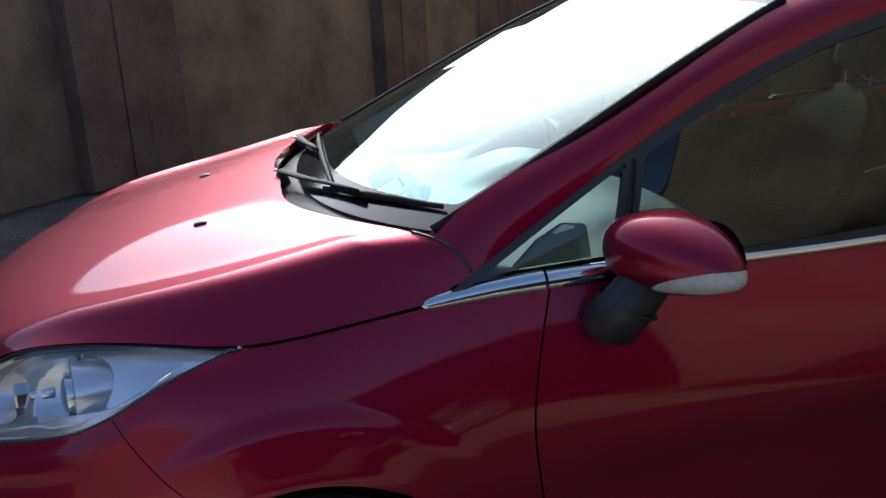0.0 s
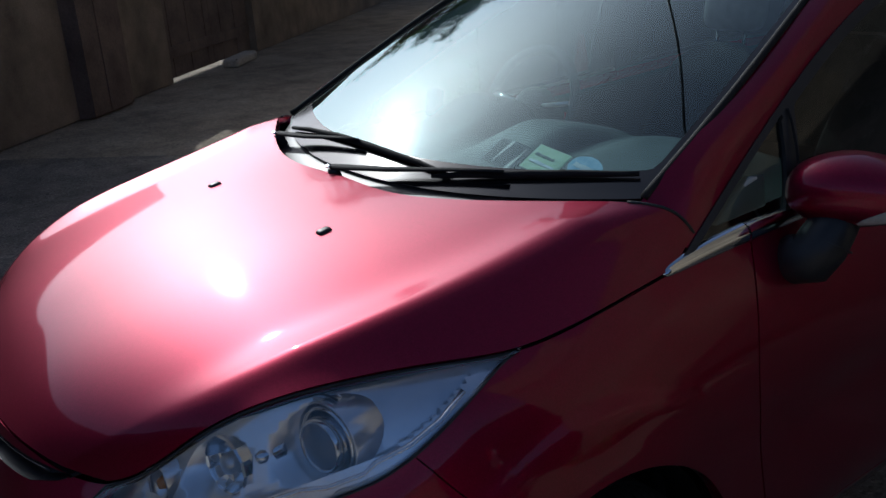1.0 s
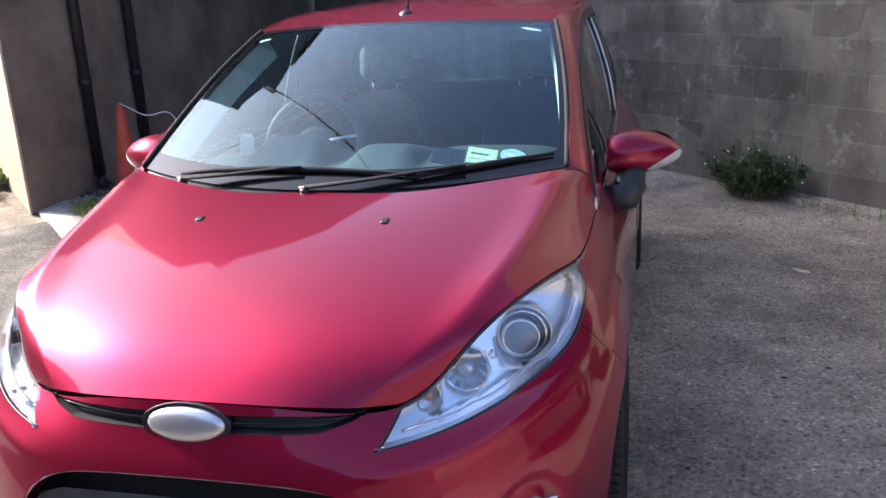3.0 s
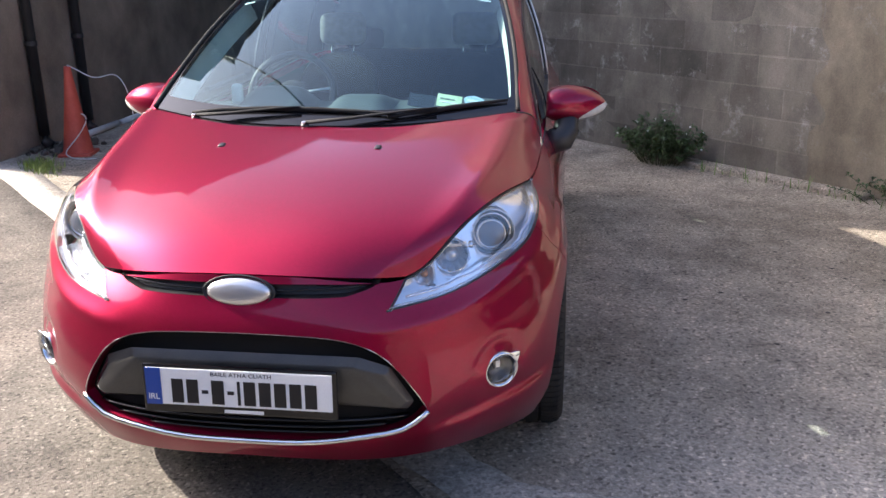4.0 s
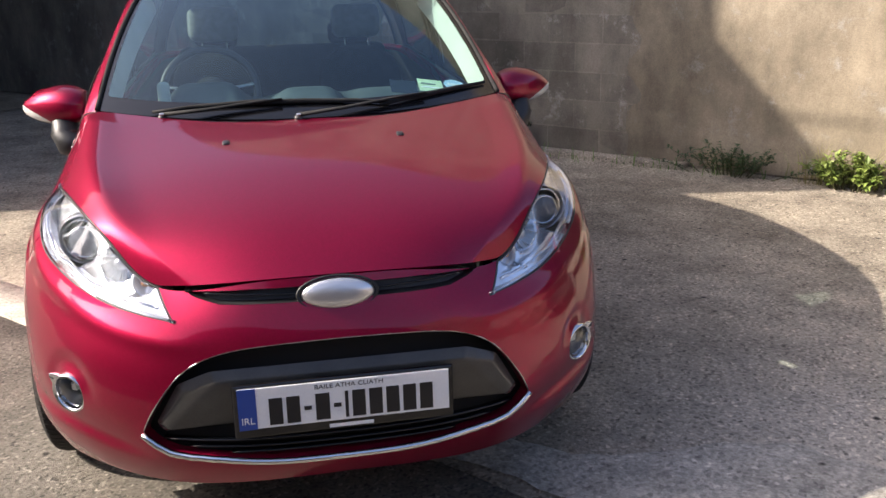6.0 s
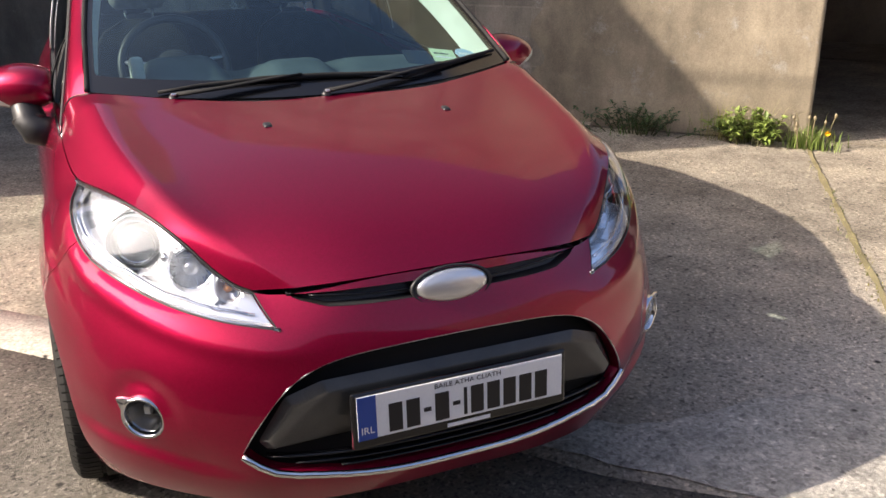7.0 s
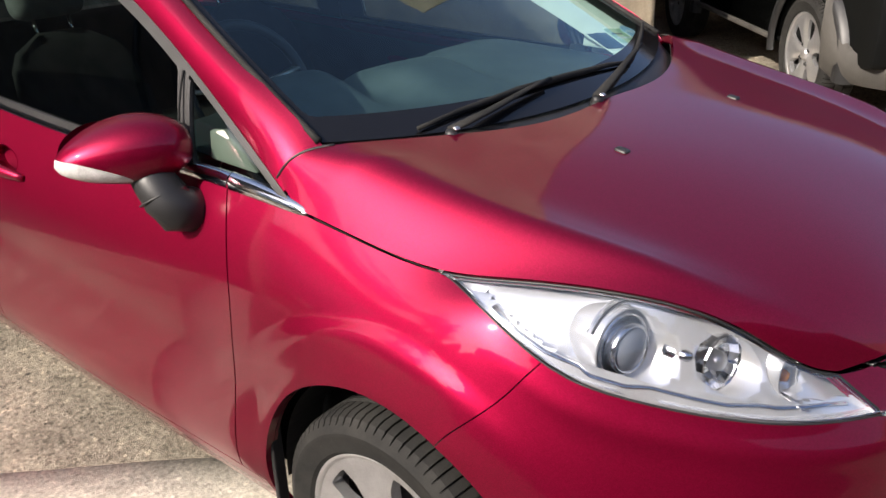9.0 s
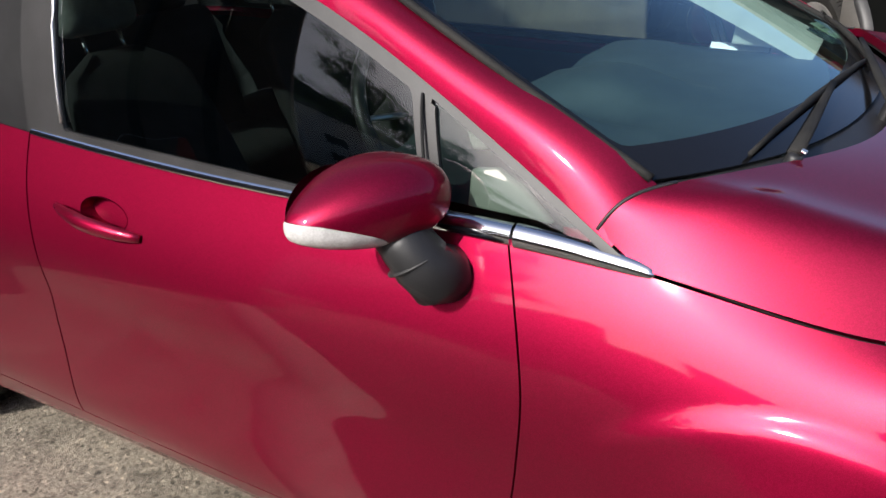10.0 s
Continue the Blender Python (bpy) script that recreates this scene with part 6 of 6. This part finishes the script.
for k in range(7):
    x, y, h = rnd.uniform(-.11, .11), rnd.uniform(-.06, .04), rnd.uniform(.13, .25)
    part("stalk", tube([(x, y, 0), (x * 1.2, y, h * .6), (x * 1.4, y - .01, h)], .003, 5), DRY, dandy)
    head = turned([(0, -.02), (.008, -.012), (.011, 0), (.007, .012), (0, .018)], 8, Matrix.Translation((x * 1.4, y - .01, h)))
    part("seed_head", head, DRY, dandy)
bloom = bmesh.new()
for k in range(22):
    a = 2 * math.pi * k / 22
    leaf(bloom, Vector((.115, -.06, .125)), Vector((math.cos(a), math.sin(a) * .5 - .6, .3 + math.sin(a))), .024, .009)
part("yellow_flower", bloom, YELLOW, dandy)
grass("grass_tuft", "yellowing grass tuft on the concrete by the cone", Vector((-3.2, 4.32, 0)), 420, .085, (.13, .06), LEAF_YELLOW, 31)
for k, (u, v, tall) in enumerate(((-7.2, .22, .14), (-9.3, .18, .18), (-11.5, .12, .24), (-16.5, .02, .85))):
    bush("lane_weed", "sunlit green weeds along the lane's edge", yard(u, v), 2.0, .5 + .2 * (k == 3), tall * 1.15, 1100, .06, LEAF_YELLOW, 40 + k, 40)


def lane_tree():
    """A tree behind the wall across the lane: leaning trunk, forked limbs, thin twigs and loose clumps of leaves."""
    rnd = random.Random(77)
    root = thing("lane_tree", "half-leaved tree behind the wall across the lane", "tree", Matrix.Translation(yard(-16.6, -5.4)) @ YARD)
    wood, twigs, crown = bmesh.new(), bmesh.new(), bmesh.new()
    tube([(0, 0, -.02), (.05, .14, 1.6), (-.06, .40, 3.0), (.02, .80, 4.4)], [.22, .18, .15, .12], 12, wood)
    part("trunk", wood, BARK, root, smooth=True)
    for k in range(16):
        a = 2 * math.pi * k / 16 + rnd.uniform(-.3, .3)
        out, rise = rnd.uniform(1.2, 2.9), rnd.uniform(1.0, 4.6)
        foot = Vector((.01, .75, rnd.uniform(3.4, 4.4)))
        tip = foot + Vector((out * math.cos(a), out * math.sin(a) + 1.9, rise))
        mid = foot.lerp(tip, .5) + Vector((rnd.gauss(0, .15), rnd.gauss(0, .15), .25))
        limb = bmesh.new()
        tube([foot, mid, tip], [.075, .045, .018], 8, limb)
        part("limb", limb, BARK, root, smooth=True)
        for j in range(13):
            t = rnd.uniform(.35, 1.0)
            p = foot.lerp(mid, 2 * t) if t < .5 else mid.lerp(tip, 2 * t - 1)
            d = Vector((rnd.gauss(0, 1), rnd.gauss(0, 1), rnd.uniform(-.2, 1.2))).normalized() * rnd.uniform(.6, 1.4)
            tube([p, p + d * .5 + Vector((0, 0, .05)), p + d], [.015, .009, .003], 4, twigs)
            for _ in range(85 if rnd.random() < .8 else 15):
                q = p + d * rnd.uniform(.3, 1.1) + Vector((rnd.gauss(0, .17), rnd.gauss(0, .17), rnd.gauss(0, .16)))
                leaf(crown, q, Vector((rnd.gauss(0, 1), rnd.gauss(0, 1), rnd.uniform(-.8, .5))), rnd.uniform(.10, .19), rnd.uniform(.07, .12))
    tagged(part("twig_growth", twigs, BARK, root), kind="stuff")
    tagged(part("crown", crown, LEAF_BRIGHT, root), kind="stuff")


lane_tree()
crack = grass("grass_tuft", "grass growing out of the concrete joint", yard(.95, 3.0), 240, .024, (.02, .95), DRY_GREEN, 52)
crack.matrix_basis = crack.matrix_basis @ pose(0, 0, 0, 0, 0, 7.1)
# the dirt-filled joint itself
joint = bmesh.new()
rows = []
for v in np.arange(.55, 4.78, .08):
    w = .014 + .016 * noise.noise(Vector((v * 3, 0, 0))) + .008 * noise.noise(Vector((v * 11, 2, 0)))
    u = .74 + .125 * (4.7 - v) + .012 * noise.noise(Vector((v * 2, 5, 0)))
    rows.append([joint.verts.new(yard(u - w, v, .0125)), joint.verts.new(yard(u + w, v, .0125))])
for a, b in zip(rows, rows[1:]):
    joint.faces.new((a[0], a[1], b[1], b[0]))
rows = []
for u in np.arange(.76, 5.0, .08):
    w = .005 + .004 * noise.noise(Vector((u * 3, 9, 0)))
    v = 4.885 + .012 * noise.noise(Vector((u * 2, 7, 0)))
    rows.append([joint.verts.new(yard(u, v + w, .0125)), joint.verts.new(yard(u, v - w, .0125))])
for a, b in zip(rows, rows[1:]):
    joint.faces.new((a[0], a[1], b[1], b[0]))
structure(part("ground_joint", joint, MOSS), "mossy dirt-filled joint in the concrete", "joint")

# ---- dark off-roader half inside the shed ----
suv = thing("off_roader", "dark green off-roader with grey cladding parked in the shed", "car", Matrix.Translation(yard(2.27, 3.94)) @ YARD @ pose(0, 0, 0, 0, 0, -1))
AXLE, WB = .36, 2.65
def arc(y0, r, a0, a1, n=11):
    return [(y0 + r * math.cos(a), AXLE + r * math.sin(a)) for a in np.linspace(radians(a0), radians(a1), n)]
side_line = [(-.78, .42)] + [(-.80, .62), (-.79, 1.06), (2.1, 1.06), (3.25, .98), (3.40, .86), (3.42, .60), (3.40, .42), (WB + .46, .36)] + arc(WB, .44, 0, 180) + [(WB - .46, .34), (.46, .34)] + arc(0, .44, 0, 180) + [(-.46, .36)]
across = pose(0, 0, 0, 0, 0, 90)
body = plate_of([(y, z) for y, z in side_line], 1.62, None, .03)
bmesh.ops.transform(body, matrix=Matrix.Translation((.81, 0, 0)) @ across, verts=body.verts)
part("body", body, SUV_PAINT, suv, angle=40)
cab = plate_of([(2.10, 1.05), (1.50, 1.66), (-.55, 1.70), (-.76, 1.05)], 1.46, None, .05)
bmesh.ops.transform(cab, matrix=Matrix.Translation((.73, 0, 0)) @ across, verts=cab.verts)
part("cabin", cab, SUV_PAINT, suv, angle=40)
for s in (-1, 1):
    for y0, y1 in ((-.45, .55), (.65, 1.70)):
        pane = plate_of([(y0, 1.12), (y0 + .04, 1.58), (y1 - .04 - (.28 if y1 > 1 else 0), 1.58), (y1, 1.12)], .012)
        bmesh.ops.transform(pane, matrix=Matrix.Translation((s * .742 + .006, 0, 0)) @ across, verts=pane.verts)
        part("side_window", pane, GLOSS_BLACK, suv)
    for y in (0, WB):
        flare = bmesh.new()
        rings = []
        for a in np.linspace(radians(-8), radians(188), 30):
            c, q = math.cos(a), math.sin(a)
            flat = 1 + .06 * abs(c) ** 3
            rings.append([flare.verts.new((s * x, y + r * c * flat, AXLE + r * q)) for x, r in ((.79, .52), (.845, .505), (.862, .48), (.865, .435), (.84, .425))])
        for a, b in zip(rings, rings[1:]):
            for k in range(4):
                flare.faces.new((a[k], b[k], b[k + 1], a[k + 1]))
        bmesh.ops.recalc_face_normals(flare, faces=flare.faces)
        part("wheel_flare", flare, BLACK, suv, "dark plastic wheel flare", smooth=True)
        w = wheel(suv, pose(s * .745, y, AXLE, 0, 90 * s, 0) @ Matrix.Diagonal((1.22, 1.22, 1.1, 1)), s)
    step = boxed(.07, 1.6, .035, pose(s * .80, WB / 2, .37), .012)
    part("side_step", step, CLADDING, suv, "grey side step", angle=40)
    # bumper corner: broad behind the wheel, sweeping up to a point along the arch and round to the tail
    sweep = bmesh.new()
    rows = []
    for t in np.linspace(0, 1, 15):
        y = -.30 - .53 * t
        x = .872 - .24 * t ** 2.6
        top = .78 - .36 * math.sin(min(1.0, t * 1.7) * math.pi / 2) + .10 * t
        rows.append([sweep.verts.new((s * (x - .03), y, top + .012)), sweep.verts.new((s * x, y, top)), sweep.verts.new((s * (x + .012), y - .004, .5 * top + .17)), sweep.verts.new((s * x, y - .004, .35)), sweep.verts.new((s * (x - .05), y, .295))])
    for a, b in zip(rows, rows[1:]):
        for k in range(4):
            sweep.faces.new((a[k], b[k], b[k + 1], a[k + 1]))
    bmesh.ops.recalc_face_normals(sweep, faces=sweep.faces)
    part("bumper_corner", sweep, CLADDING, suv, "grey plastic bumper corner", smooth=True)
    lamp = part("rear_lamp", boxed(.20, .06, .24, pose(s * .66, -.795, .93), .025, 3), SATIN, suv, "silver and red rear lamp cluster", smooth=True)
    part("lamp_lens", boxed(.12, .03, .16, pose(s * .62, -.822, .98), .012, 3), TAIL_RED, lamp, "red lens", smooth=True)
part("rear_bumper", boxed(1.30, .16, .20, pose(0, -.80, .41), .05, 3), CLADDING, suv, "grey plastic rear bumper", smooth=True)
part("tailgate", boxed(1.16, .04, .46, pose(0, -.79, .80), .03, 3), SUV_PAINT, suv, smooth=True)
part("rear_window", boxed(1.10, .03, .44, pose(0, -.70, 1.38, 18, 0, 0), .02), GLOSS_BLACK, suv)
part("underside", boxed(1.5, 4.0, .10, pose(0, 1.3, .42)), DARK, suv)

# ---- overhead cable from the building across the pad ----
wire_thing = thing("overhead_cable", "black overhead cable running from the tall building", "cable", Matrix.Translation((-3.64, 4.90, 4.95)))
ends = [(0, 0, 0), (2.6, -2.45, -.10), (7.5, -7.1, .10), (14, -13.2, 1.0)]
part("strand", tube([Vector(p) for p in natural(range(4), ends, np.linspace(0, 3, 50))], .012, 8), BLACK, wire_thing, smooth=True)
part("bracket", boxed(.10, .06, .16, pose(0, 0, 0), .01), PIPE_GREY, wire_thing)
